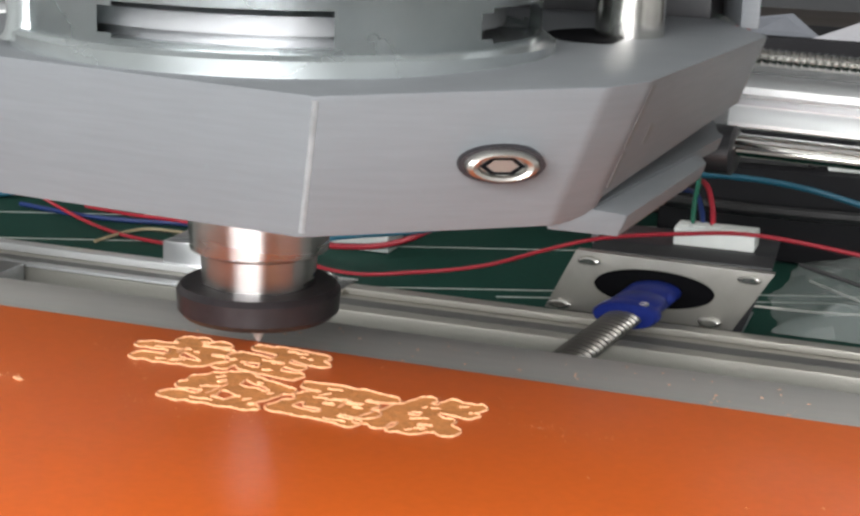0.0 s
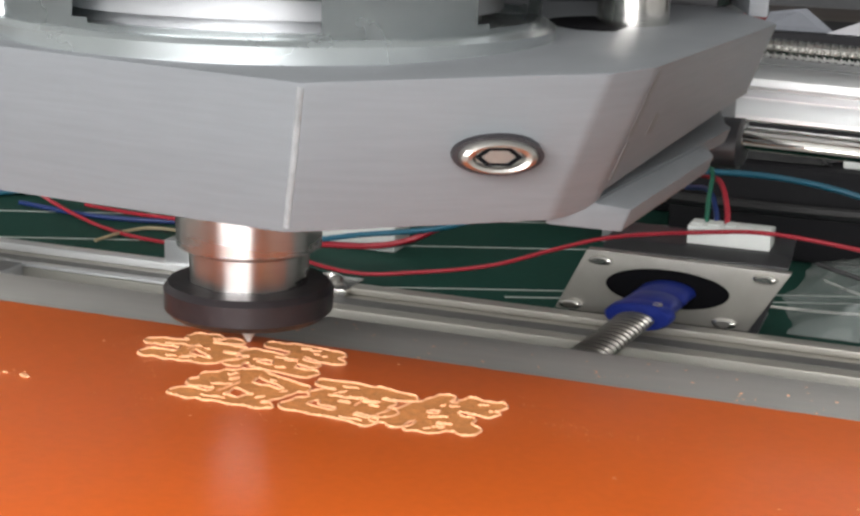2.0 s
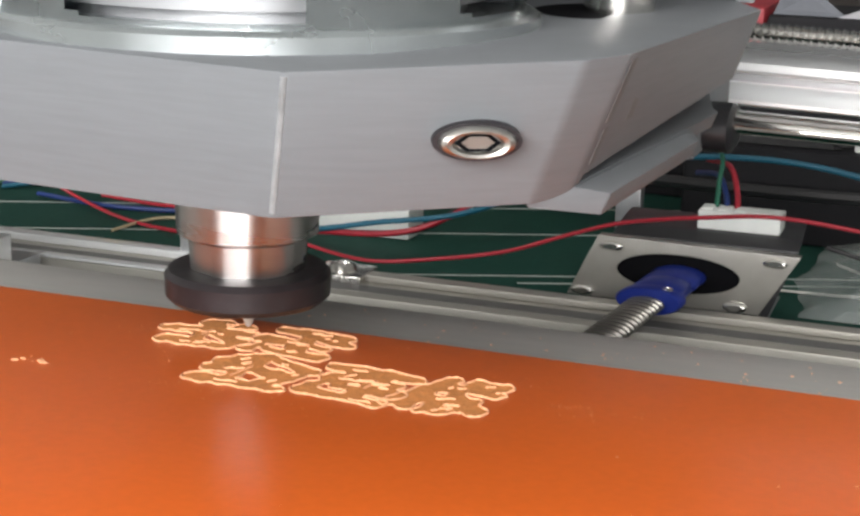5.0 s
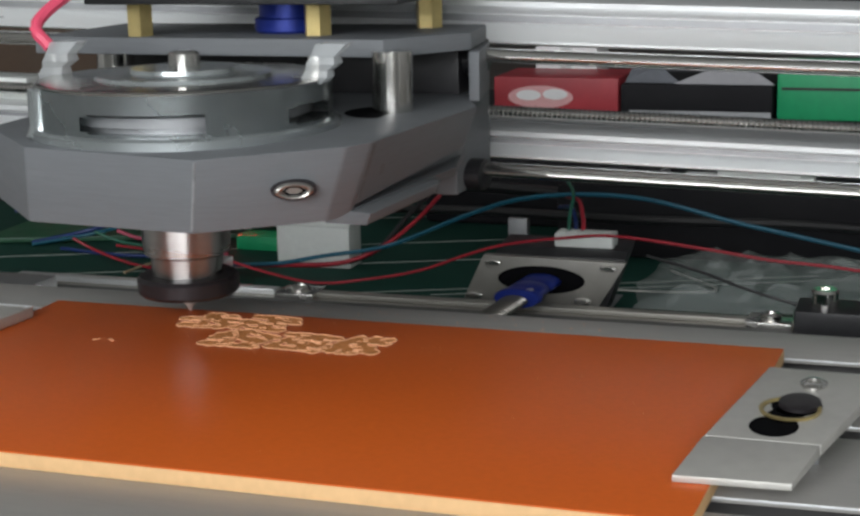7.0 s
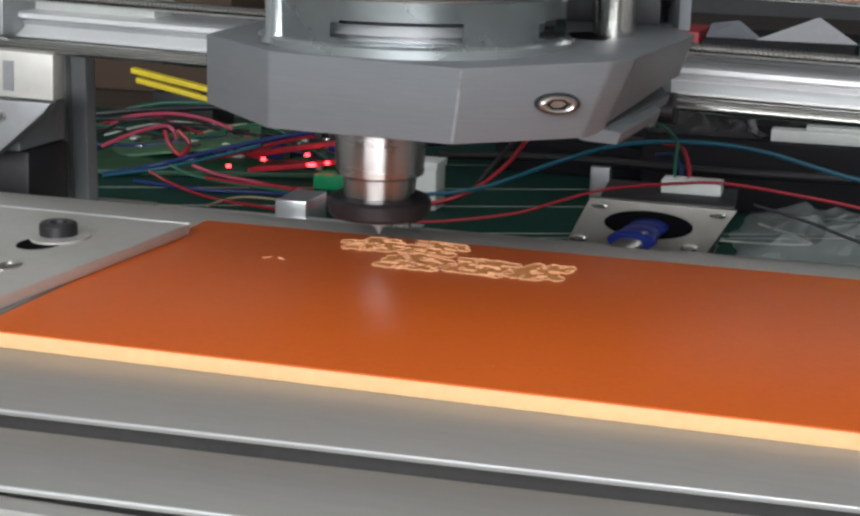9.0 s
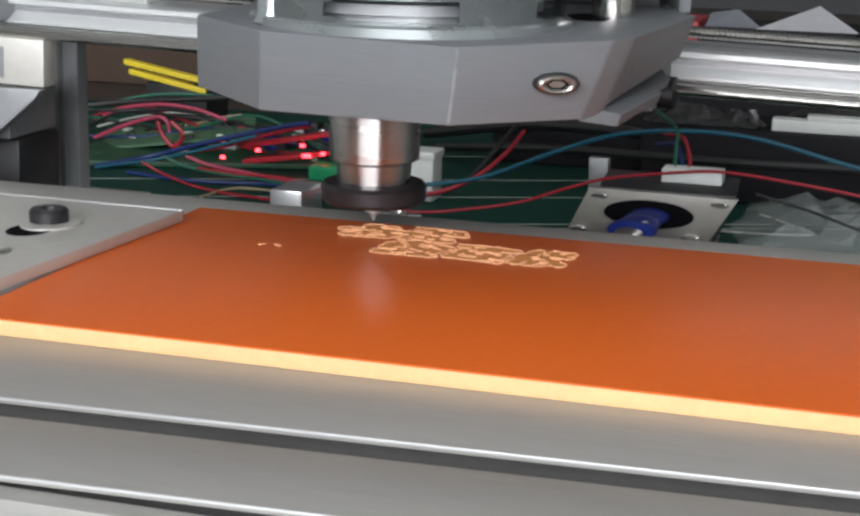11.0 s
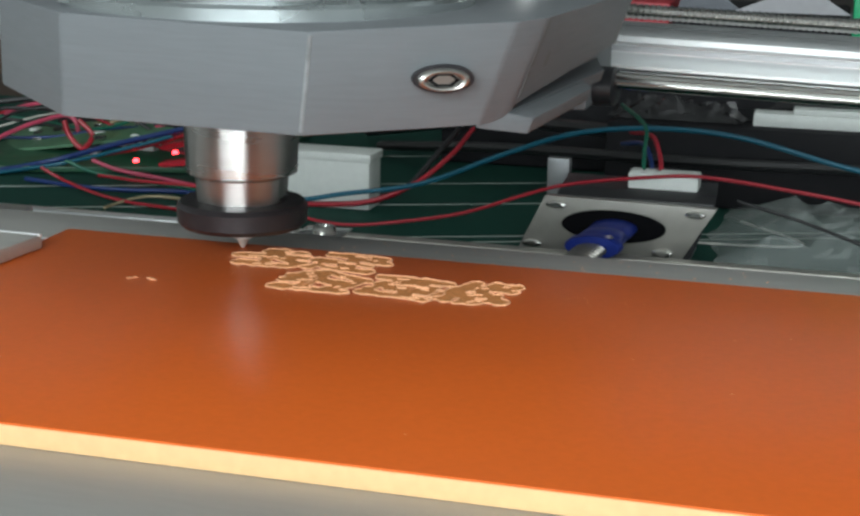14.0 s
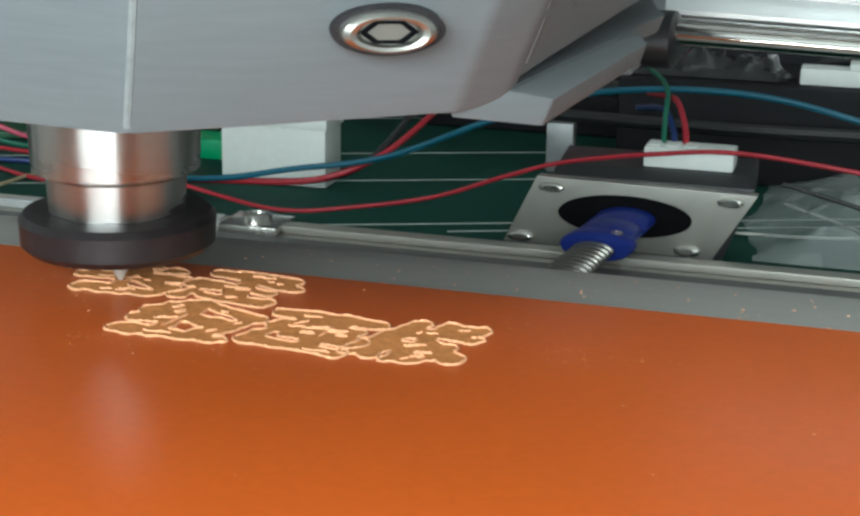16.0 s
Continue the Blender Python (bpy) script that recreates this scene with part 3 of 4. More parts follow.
def spindle_head():
    t = thing("spindle_head", (-22, -121, 21), "grey moulded spindle head with motor above the board", "spindle head")
    low = [(-46.5, -150, 47.2), (-27.5, -169, 46.9), (3.2, -173.5, 47.2), (20.0, -161.7, 47.6), (22.2, -158.2, 47.8), (26.0, -116, 47.2), (21.4, -94, 47.0), (-50, -94, 46.4)]
    top = [(-46.5, -150, 59.0), (-27.5, -169, 58.9), (4.6, -174.3, 58.6), (24.8, -164.3, 59.7), (27.2, -160.0, 59.9), (30.3, -115, 59.8), (21.4, -94, 59.6), (-50, -94, 59.4)]
    body = part("clamp_block", loft([low, top], bevel=0.55), GREY_HEAD, t)
    wedge = [(-157.2, 48.95), (-90, 48.95), (-90, 54.6), (-157.2, 49.5)]
    carve(body, loft([[(20.4 + (y + 157) * 0.05, y, z) for y, z in wedge], [(40, y, z) for y, z in wedge]]), BASE[t.name])
    lip = [(19.6, 47.3), (24.4, 46.1), (25.0, 47.9), (22.6, 48.7), (19.6, 48.9)]
    part("block_lip", loft([[(x, -161.5 + 1.1 * (x - 19.6), z) for x, z in lip], [(x + 1.8, -127.0, z) for x, z in lip], [(x + 0.2, -122.0, z) for x, z in lip]], bevel=0.25), GREY_HEAD, body)

    def on_side(y, z):
        """A place on the slanted right side of the block."""
        f = (z - 47.7) / 12.2
        lo, hi = 22.2 + 3.4 * (y + 158.2) / 39.2, 27.2 + 2.1 * (y + 160) / 41
        return lo + (hi - lo) * f

    # thin slabs on the side paint the shade of two grooves and a slot
    for name, y0, y1, z0, z1 in (("side_groove_shade", -158.2, -156.9, 54.0, 59.3), ("side_groove_shade", -157.2, -156.2, 50.4, 53.4), ("side_slot_shade", -152.0, -150.4, 53.4, 55.8)):
        lean = -0.16 * (z1 - z0)
        ring = [(y0, z0), (y1, z0), (y1 + lean, z1), (y0 + lean, z1)]
        part(name, loft([[(on_side(y, z) - 0.6, y, z) for y, z in ring], [(on_side(y, z) + 0.05, y, z) for y, z in ring]]), GROOVE_SHADE, body)
    part("worn_edge", tube([(3.2, -173.25, 47.7), (3.9, -173.65, 53), (4.55, -174.05, 58.2)], 0.3), WORN, body, "pale worn corner")
    # chuck, ring and bit
    part("spindle_neck", turned((-25.2, -121, 0), [(5.0, 44), (5.0, 48)], seg=32), BRASS, t)
    part("chuck", turned((-25.2, -121, 0), [(6.5, 27.0), (6.6, 28.0), (6.8, 31.6), (7.0, 31.8), (8.1, 32.2), (8.6, 44.6), (8.3, 45.2), (4.0, 45.2)], seg=48), CHUCK, t, "brushed steel chuck")
    part("chuck_ring", turned((-25.2, -121, 0), [(5.0, 24.2), (8.8, 24.2), (9.5, 24.9), (9.6, 27.2), (9.1, 27.9), (6.6, 28.0)], seg=48), RING, t, "dark knurled ring")
    part("milling_bit", turned((-25.2, -121, 0), [(0.25, 20.65), (0.9, 21.9), (1.6, 22.2), (1.6, 24.6)], seg=20), CLAMP, t, "short pale engraving bit")
    # motor can with open vents
    cx, cy, r = -11.5, -144.5, 24.4
    part("motor_flange", turned((cx, cy, 59.2), [(25.8, -2.4), (25.8, 0.9), (25.2, 1.3), (24, 1.3)], seg=64), CAN, t)
    bm = bmesh.new()
    n, zs = 96, [60.3, 61.0, 61.4, 63.6, 64.0, 67.0, 67.5]
    grid = [[bm.verts.new((cx + rr * math.cos(2 * math.pi * i / n), cy + rr * math.sin(2 * math.pi * i / n), z)) for i in range(n)]
            for z, rr in zip(zs, (r, r, r, r, r, r, r - 0.6))]
    for k in range(len(zs) - 1):
        for i in range(n):
            a = 360 * (i + 0.5) / n
            vent = 1 <= k <= 3 and any(abs((a - c + 180) % 360 - 180) < (w if k == 2 else w - 3) for c, w in ((281, 24.5), (353, 14), (60, 26), (140, 26), (186, 13)))
            if not vent:
                bm.faces.new((grid[k][i], grid[k][(i + 1) % n], grid[k + 1][(i + 1) % n], grid[k + 1][i]))
    bmesh.ops.solidify(bm, geom=bm.faces[:], thickness=0.8)
    can = part("motor_can", bm, CAN, t, "dull zinc motor can with vents")
    part("armature", turned((cx, cy, 60.2), [(19, 0), (19, 1.2), (21, 1.4), (21, 3.0), (17, 3.4), (17, 6.8)], seg=48), POST_ALU, can)
    # black core painted as the shade behind the vents
    part("can_inside_shade", turned((cx, cy, 60.3), [(16.5, 1), (16.5, 6.8)], seg=32), HOLE_SHADE, can)
    part("end_cap", turned((cx, cy, 66.7), [(23.7, 0), (23.7, 0.6), (15, 0.8), (14.5, 1.5), (9, 1.7), (8.8, 2.4), (5.5, 2.4)], seg=56), CAN, t)
    part("can_rim", turned((cx, cy, 67.0), [(23.6, -0.1), (24.5, 0.0), (24.6, 0.3), (24.2, 0.55), (23.4, 0.6)], seg=72), STEEL, can, "bright rolled rim")
    part("can_pillar", turned((cx + 23.2 * math.cos(3.87), cy + 23.2 * math.sin(3.87), 59.8), [(3.4, -0.4), (2.9, 0.4), (2.7, 1.4), (2.7, 6.9), (2.2, 7.3)], seg=28), CAN, can)
    part("shaft", turned((cx, cy, 68.5), [(2.6, 0), (2.6, 2.8), (2.2, 3.1)], seg=24), STEEL, t)
    # flat black discs stand for the shade in the cap holes
    for a in (70, 200, 320):
        q = radians(a)
        part("cap_hole_shade", turned((cx + 19 * math.cos(q), cy + 19 * math.sin(q), 67.33), [(3.0, 0), (3.0, 0.05)], seg=20), HOLE_SHADE, t)
    for x in (-37.0, 11.5):
        q = [(-2.0, -1.6), (2.2, -1.6), (2.2, 1.6), (-2.0, 1.6)]
        sleeve = part("terminal", loft([[(x + (a + 0.5 * k) * g, -144.2 + c * g, 66.6 + 1.1 * k) for a, c in q] for k, g in ((0, 0.8), (1, 1.1), (2, 0.9), (3, 1.2), (4, 1.0), (6, 1.25))], bevel=0.15), TERMINAL, t, "crumpled clear terminal sleeve")
        part("tab", box(x - 0.8, x + 1.0, -144.6, -143.8, 66.4, 71.0, 0.1), STEEL, sleeve, "bright metal tab")
    # bolt in the slanted face
    n = Vector((0.474, -0.88, 0))
    side = Vector((0.88, 0.474, 0))
    d = (n - Vector((0, 0, 0.18))).normalized()
    up = side.cross(d) * -1
    c = Vector((17.2, -167.2, 53.5)) + d * 0.45
    # recess and socket are coloured dark for the shade round the bolt
    for name, prof, mat, seg in (("bolt_recess_shade", [(3.45, -1.0), (3.45, 0.06), (2.9, 0.07)], RING, 32),
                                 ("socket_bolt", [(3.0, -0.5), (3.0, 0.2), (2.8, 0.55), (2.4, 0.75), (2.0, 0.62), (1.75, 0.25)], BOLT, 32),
                                 ("hex_socket", [(1.8, 0.1), (1.8, 0.32), (1.3, 0.30), (1.2, -0.2)], HOLE_SHADE, 6)):
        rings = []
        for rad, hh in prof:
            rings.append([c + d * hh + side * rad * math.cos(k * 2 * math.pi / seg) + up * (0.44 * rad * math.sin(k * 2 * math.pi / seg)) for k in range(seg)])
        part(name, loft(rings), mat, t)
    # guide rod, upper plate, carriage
    # flat black disc stands for the shade round the guide post
    part("guide_recess_shade", turned((17, -122, 59.32), [(8.6, 0), (8.6, 0.05)], seg=36), HOLE_SHADE, t)
    part("guide_post", turned((17, -122, 58), [(3.6, 0), (3.6, 12)], seg=32), CHROME, t)
    part("guide_post", turned((-44, -110, 58), [(3.6, 0), (3.6, 12)], seg=32), CHROME, t)
    part("upper_plate", prism([(-56, -119), (15, -121), (26, -104), (23, -84), (-56, -84)], 68.6, 71.8, 0.4), GREY_HEAD, t)
    part("carriage", box(-50, 21.3, -99, -76, 40.5, 59.3, 0.6), GREY_HEAD, t)
    # upper carriage made black to paint the shade of the deep cavity
    part("shaded_carriage_wall", box(-50, 21.3, -97, -76, 59.4, 68.5, 0.6), BLACK, t, "carriage wall painted black for the deep shade behind the motor")
    part("carriage_cheek", prism([(26.0, -106), (28.2, -106.5), (23.6, -84), (20, -84)], 59.5, 68.5, 0.4), GREY_HEAD, t)
    for z in (65.6, 43.2):
        part("bushing", turned((0, -90, z), [(5.0, 21.3), (5.0, 24.2), (4.2, 24.6)], "x", 0.6, 28), BLACK, t)
        part("bushing", turned((0, -90, z), [(5.0, -53), (5.0, -50)], "x", 0.6, 28), BLACK, t)
    for x, y in ((-35, -116), (-20, -90), (-0.8, -112), (14, -92)):
        part("standoff", turned((x, y, 71.8), [(2.6, 0), (2.6, 6.2)], seg=6), BRASS, t)
    part("top_plate", box(-42, 19, -124, -80, 78.0, 81, 0.5), BLACK, t)
    part("coupling", turned((-10, -104, 71.8), [(6.0, 0), (6.4, 0.4), (6.4, 2.6), (5.6, 2.9), (5.6, 6)], seg=32), BLUE, t)
    part("motor_lead", tube([(-37, -144, 72), (-40, -143, 76), (-36, -135, 82), (-30, -120, 90)], 1.1), W_PINK, t)
    return t


head = spindle_head()


# ---- bed drive behind the bed ----
def bed_motor():
    t = thing("stepper_motor", (0, 10, -10), "black stepper motor with a square steel face plate", "stepper motor")
    plate = [(-20.3, -5.6), (15.8, -5.7), (22.7, 5.9), (-14.7, 6.4)]
    part("face_plate", loft([[(x, 0, z) for x, z in plate], [(x, 2.5, z) for x, z in plate]], bevel=0.2), FACE, t, "brushed steel face plate")
    body = [(-20, -9.8), (16, -9.8), (22.0, 7.6), (-12.5, 7.6)]
    part("body", loft([[(x, 3.0, min(z, 6.3)) for x, z in body], [(x, 7, z) for x, z in body], [(x - 1, 22, z) for x, z in body]], bevel=0.5), BLACK, t)
    # black disc on the face plate, painted as the shade of the bore
    part("bore_shade", turned((0.7, -0.1, 0.6), [(11.4, 0.1), (11.4, -0.5), (10.8, -0.6)], "y", 0.31, 40), HOLE_SHADE, t, "black disc painted as shade inside the round bore")
    for x, z in ((-12.0, 4.6), (18.3, 4.5), (-17.2, -4.4), (11.6, -4.5)):
        part("screw", turned((x, 0, z), [(2.3, 0), (2.2, -0.8), (1.5, -1.1)], "y", 0.36, 18), STEEL, t)
    part("support", box(-18, 16, 3, 30, -10, -9.7, 0.1), POST_ALU, t)
    c = part("plug", box(2.2, 17.6, 8, 15, 7.65, 11.2, 0.4), WHITE, t, "white wire plug")
    for i in range(5):
        part("plug_rib", box(2.7 + i * 3.1, 4.8 + i * 3.1, 9, 13, 11.22, 11.5, 0.12), WHITE, c)
    # the drive runs a little askew to the bed

    def askew(bm):
        for v in bm.verts:
            v.co.x += 0.7 + 0.1 * v.co.y
        return bm

    k = thing("shaft_coupling", (0.6, -8, 0), "blue anodised shaft coupling on the motor shaft", "coupling")
    part("sleeve", askew(turned((0.6, 0, 0.5), [(5.0, -1.2), (5.0, -8), (4.6, -8.6), (4.6, -9.4), (5.0, -10), (5.0, -16), (4.6, -16.4)], "y", 0.40, 36)), BLUE, k)
    part("clamp_collar", askew(turned((0.6, 0, 0.2), [(4.8, -16.2), (5.9, -16.8), (5.9, -19.2), (5.5, -19.8), (3.0, -19.8)], "y", 0.42, 36)), BLUE, k)
    part("clamp_screw", askew(turned((3.4, -18, 2.0), [(1.0, 0), (1.0, 0.5), (0.6, 0.5), (0.5, 0.2)], seg=12)), STEEL, k)
    s = thing("bed_lead_screw", (0.6, -60, 0), "steel lead screw that drives the bed", "lead screw")
    part("screw_core", askew(turned((0.6, 0, 0), [(2.5, -19.9), (2.5, -155)], "y", 0.42, 20)), SCREW, s)
    bm = bmesh.new()
    for i in range(70):
        turned((0.6, -21 - i * 1.9, 0), [(2.4, 0.6), (3.4, 0.3), (3.4, -0.3), (2.4, -0.6)], "y", 0.42, 14, bm, False)
    tagged(part("thread", askew(bm), SCREW, s), kind="stuff")


bed_motor()


# ---- electronics and clutter behind ----
def controller():
    t = thing("controller_board", (-160, 100, -10), "green controller circuit board with lit red lights", "circuit board")
    part("pcb", prism([(-200, 48), (-112, 78), (-124, 165), (-205, 140)], -9.6, -8.0, 0.2), PCB, t)
    rng = random.Random(3)
    for i in range(26):
        x, y = rng.uniform(-190, -124), rng.uniform(75, 138)
        w, d, h = rng.uniform(2, 7), rng.uniform(2, 7), rng.uniform(1, 5)
        part("component", box(x, x + w, y, y + d, -8, -8 + h, 0.2), rng.choice((BLACK, BLACK, STEEL, WHITE, GREEN_PL, BLUE)), t)
    tilt = [(-196, 80, -9.5), (-140, 79, -1.2), (-150, 104, 1.0), (-206, 104, -7.5)]
    d = part("driver_board", loft([tilt, [(x, y, z + 0.8) for x, y, z in tilt]]), PALE_PCB, t, "tilted pale green driver board")
    for i in range(16):
        u, v = rng.uniform(0.08, 0.9), rng.uniform(0.1, 0.85)
        x, y, z = (tilt[0][k] + u * (tilt[1][k] - tilt[0][k]) + v * (tilt[3][k] - tilt[0][k]) for k in range(3))
        part("chip", box(x, x + rng.uniform(1.5, 5), y, y + rng.uniform(1.5, 4), z + 0.4, z + rng.uniform(1.2, 2.4), 0.1), rng.choice((BLACK, STEEL, WHITE, W_ROSE, BLACK)), d)
    for x0, x1, y, z0, z1 in ((-140, -107, 71, -3.6, 3.0), (-140, -106, 69, -8.4, -3.0)):
        bar = [(x0, y, z0), (x1, y, z1), (x1, y + 6, z1), (x0, y + 6, z0)]
        part("driver_module", loft([bar, [(p, q, h + 1.5) for p, q, h in bar]], bevel=0.15), W_RED, t, "red driver module edge")
    for x, y, z in ((-145.4, 66, -5.5), (-133.3, 66, -2.4), (-118.3, 66, 0.1), (-116.9, 66, -3.0), (-111.5, 66, -2.0)):
        g = 1.5 if x == -116.9 else 0.85
        part("led", turned((x, y, z - 0.4), [(g, -0.5), (g, 0.1), (0.7 * g, 0.4), (0.2 * g, 0.5)], seg=14), LED, t, "lit red indicator light")
    part("terminal_block", box(-114, -99, 60, 70, -9.9, -5.4, 0.4), GREEN_PL, t, "green screw terminal block")


controller()
b = thing("white_box", (-78, 46, -10), "white plastic box lying on the mat", "box")
part("shell", box(-92, -68.5, 42, 52, -9.95, 4.3, 0.8), WHITE, b)
part("lid", box(-92.4, -68.1, 41.6, 52.4, 2.4, 4.7, 0.5), WHITE, b)

wire([(-128, 10, 1.2), (-116, 10, 0.5), (-99, 9, 0.2), (-80, 6, -3), (-63, 3, -4.6), (-48, 3, -2.7), (-33.6, 3, 0.4), (-21, 3, 5.1), (-10.5, 3.5, 8.4), (4.7, 4, 10.8), (19.4, 3.5, 12.1), (43, 3, 9.9), (57, 3, 8.1), (78, 3, 6.6), (120, 6, 1)], W_RED, 0.40, "thin red wire looping over the motor")
wire([(-110, 30, -8), (-86, 26, -5.5), (-70, 25, -2.2), (-50, 25, 1.8), (-29, 25, 10.6), (-12, 25, 16.5), (6.8, 25, 18.6), (25, 25, 17.6), (47, 25, 12.6), (64, 25, 9.4), (110, 28, 0)], W_TEAL, 0.60, "teal wire arching over the mat")
wire([(-108, 32, -8.4), (-86, 28, -6.4), (-66, 27, -4.5), (-54, 30, 0), (-47, 40, 6), (-46, 60, 10)], W_RED, 0.64, "red wire rising behind the head")
wire([(-108, 34, -8.8), (-86, 30, -6.8), (-66, 29, -4.9), (-56, 32, -1), (-50, 42, 7), (-49, 62, 11)], W_BLACK, 0.72, "black wire beside the white box")
wire([(9, 12, 10.5), (8, 16, 14), (5, 24, 17), (-2, 40, 15)], W_RED, 0.56, "red lead of the motor plug")
wire([(7, 12, 10.5), (6, 16, 13), (3, 24, 15), (-4, 40, 12)], W_BLUE, 0.56, "blue lead of the motor plug")
wire([(5, 12, 10.5), (4.5, 16, 15), (3, 26, 19), (-6, 50, 20)], W_GREEN, 0.48, "green lead of the motor plug")
wire([(26, 10, 6), (40, 8, 3), (56, 4, -1), (80, 2, -6)], W_BLACK, 0.40, "thin black wire over the plastic bag")
wire([(24, 60, -9.3), (40, 40, -9.2), (30, 34, -9.2), (12, 33, -9.3)], W_WHITE, 0.28, "thin white wire on the mat")
wire([(-220, 100, -2), (-190, 110, 6), (-150, 120, 5), (-110, 130, 3)], W_GREEN, 0.62, "green wire behind the controller")
wire([(-230, 80, 0), (-196, 92, 5), (-160, 110, 7), (-120, 120, 12), (-90, 110, 14)], W_BLACK, 0.99, "black cable behind the controller")
wire([(-100, 140, -6), (-50, 100, 6), (0, 80, 8), (60, 90, 6), (140, 110, -4)], W_BLACK, 1.92, "thick black cable on the mat")
wire([(-90, 120, -7), (-40, 80, 2), (10, 66, 4), (70, 72, 3), (140, 90, -6)], W_BLACK, 1.44, "black cable on the mat")
wire([(-30, 130, -6), (20, 120, 10), (60, 110, 14), (110, 120, 8), (150, 130, -4)], W_BLACK, 2.40, "thick black cable bundle")

wire([(-197.6, 85.0, 1.4), (-189.8, 85.0, 4.6), (-175.7, 85.0, 6.6), (-162.8, 85.0, 5.6), (-152.3, 85.0, 2.8)], W_ROSE, 0.62, "rose wire arching over the controller")
wire([(-199.5, 82.0, -5.8), (-187.3, 82.0, -0.5), (-176.4, 82.0, 2.7), (-172.7, 82.0, 1.5), (-171.7, 82.0, -1.9)], W_ROSE, 0.70, "rose wire looping beside the controller")
wire([(-172.4, 75.0, 2.5), (-170.9, 75.0, -1.8), (-166.8, 75.0, -5.4), (-163.5, 75.0, -1.3), (-167.6, 75.0, 2.8)], W_RED, 0.80, "dark red wire loop standing on the controller")
wire([(-201.6, 88.0, -3.0), (-187.1, 88.0, 1.2), (-172.9, 88.0, 3.6), (-160.0, 88.0, 3.4)], W_WHITE, 0.35, "thin white wire behind the controller")
wire([(-182.7, 50.8, -9.2), (-168.8, 62.0, -6.8), (-150.2, 62.0, -1.2), (-134.0, 62.0, 3.2), (-120.2, 62.0, 6.6), (-114.3, 62.0, 7.5)], W_BLUE, 0.80, "blue cable crossing over the controller")
wire([(-181.7, 49.0, -9.2), (-165.7, 60.0, -7.2), (-147.2, 60.0, -2.1), (-131.2, 60.0, 2.7)], W_TEAL, 0.55, "teal wire beside the blue cable")
wire([(-158.3, 64.0, -5.4), (-149.1, 64.0, -3.4), (-137.9, 64.0, -0.2), (-124.9, 64.0, 3.9), (-115.1, 64.0, 6.2)], W_RED, 0.60, "red wire beside the blue cable")
wire([(-150.6, 50.0, -3.5), (-142.7, 50.0, -5.7), (-130.9, 50.0, -7.1), (-119.3, 50.0, -8.6), (-111.8, 49.2, -9.2)], W_ROSE, 0.60, "rose wire running down to the mat")
wire([(-157.6, 48.0, -3.7), (-149.7, 48.0, -6.3), (-137.9, 48.0, -7.7), (-124.2, 48.0, -8.6), (-110.8, 45.7, -9.2)], W_GREEN, 0.55, "green wire running down to the mat")
wire([(-168.3, 45.0, -9.0), (-148.6, 41.4, -9.2), (-135.2, 42.0, -9.2), (-122.8, 44.6, -9.2), (-109.7, 42.8, -9.2)], W_BLUE, 0.60, "blue wire lying on the mat")
wire([(-160.6, 40.0, -4.4), (-153.8, 40.0, -7.5), (-141.4, 34.5, -9.2), (-128.8, 27.9, -9.2), (-118.4, 25.3, -9.2), (-111.3, 23.7, -9.2)], W_RED, 0.45, "thin red wire lying on the mat")
wire([(-131.7, 19.8, -9.2), (-129.8, 32.1, -9.2), (-124.3, 36.8, -9.2), (-106.5, 34.7, -9.2)], W_YELLOW, 0.40, "buff wire lying on the mat")
wire([(-165.3, 90.0, 0.1), (-156.6, 90.0, 2.8), (-149.2, 90.0, 4.1)], W_YELLOW, 0.40, "buff wire behind the controller")
rng = random.Random(21)
for mat, word in ((W_RED, "red"), (W_BLACK, "black"), (W_BLUE, "blue"), (W_BLACK, "black"), (W_GREEN, "green"), (W_BLACK, "black")):
    x0, y0, x1, y1 = rng.uniform(-225, -195), rng.uniform(80, 110), rng.uniform(-135, -110), rng.uniform(80, 100)
    pts = [(x0, y0, rng.uniform(-7, 0))]
    for k in (0.25, 0.5, 0.75):
        pts.append((x0 + (x1 - x0) * k, y0 + (y1 - y0) * k + rng.uniform(-8, 8), rng.uniform(-7, 5)))
    wire(pts + [(x1, y1, -6.6)], mat, rng.uniform(0.4, 0.6), "thin " + word + " wire in the tangle over the controller")


def crumpled(name, base, size, mat, label, category, seed, amp):
    n = 22
    bm = bmesh.new()
    rows = []
    for i in range(n + 1):
        row = []
        for j in range(n + 1):
            u, v = i / n - 0.5, j / n - 0.5
            e = 1 - max(abs(u), abs(v)) * 2
            h = noise.noise((u * 5 + seed, v * 5, 0)) + 0.5 * noise.noise((u * 13, v * 13 + seed, 3))
            row.append(bm.verts.new((base[0] + u * size[0] + h * 3, base[1] + v * size[1], base[2] + 0.3 + min(1, e * 3) * (abs(h) * amp + amp * 0.4))))
        rows.append(row)
    for i in range(n):
        for j in range(n):
            bm.faces.new((rows[i][j], rows[i + 1][j], rows[i + 1][j + 1], rows[i][j + 1]))
    bmesh.ops.solidify(bm, geom=bm.faces[:], thickness=0.15)
    return single(name, bm, mat, base, label, category)


crumpled("plastic_bag", (62, 48, -9.95), (86, 64), CLEAR, "crumpled clear plastic bag on the green mat", "bag", 2.0, 7)
crumpled("film_scrap", (4, 86, 12.05), (34, 14), FOIL, "crumpled glossy black film on a power brick", "film", 7.0, 5)

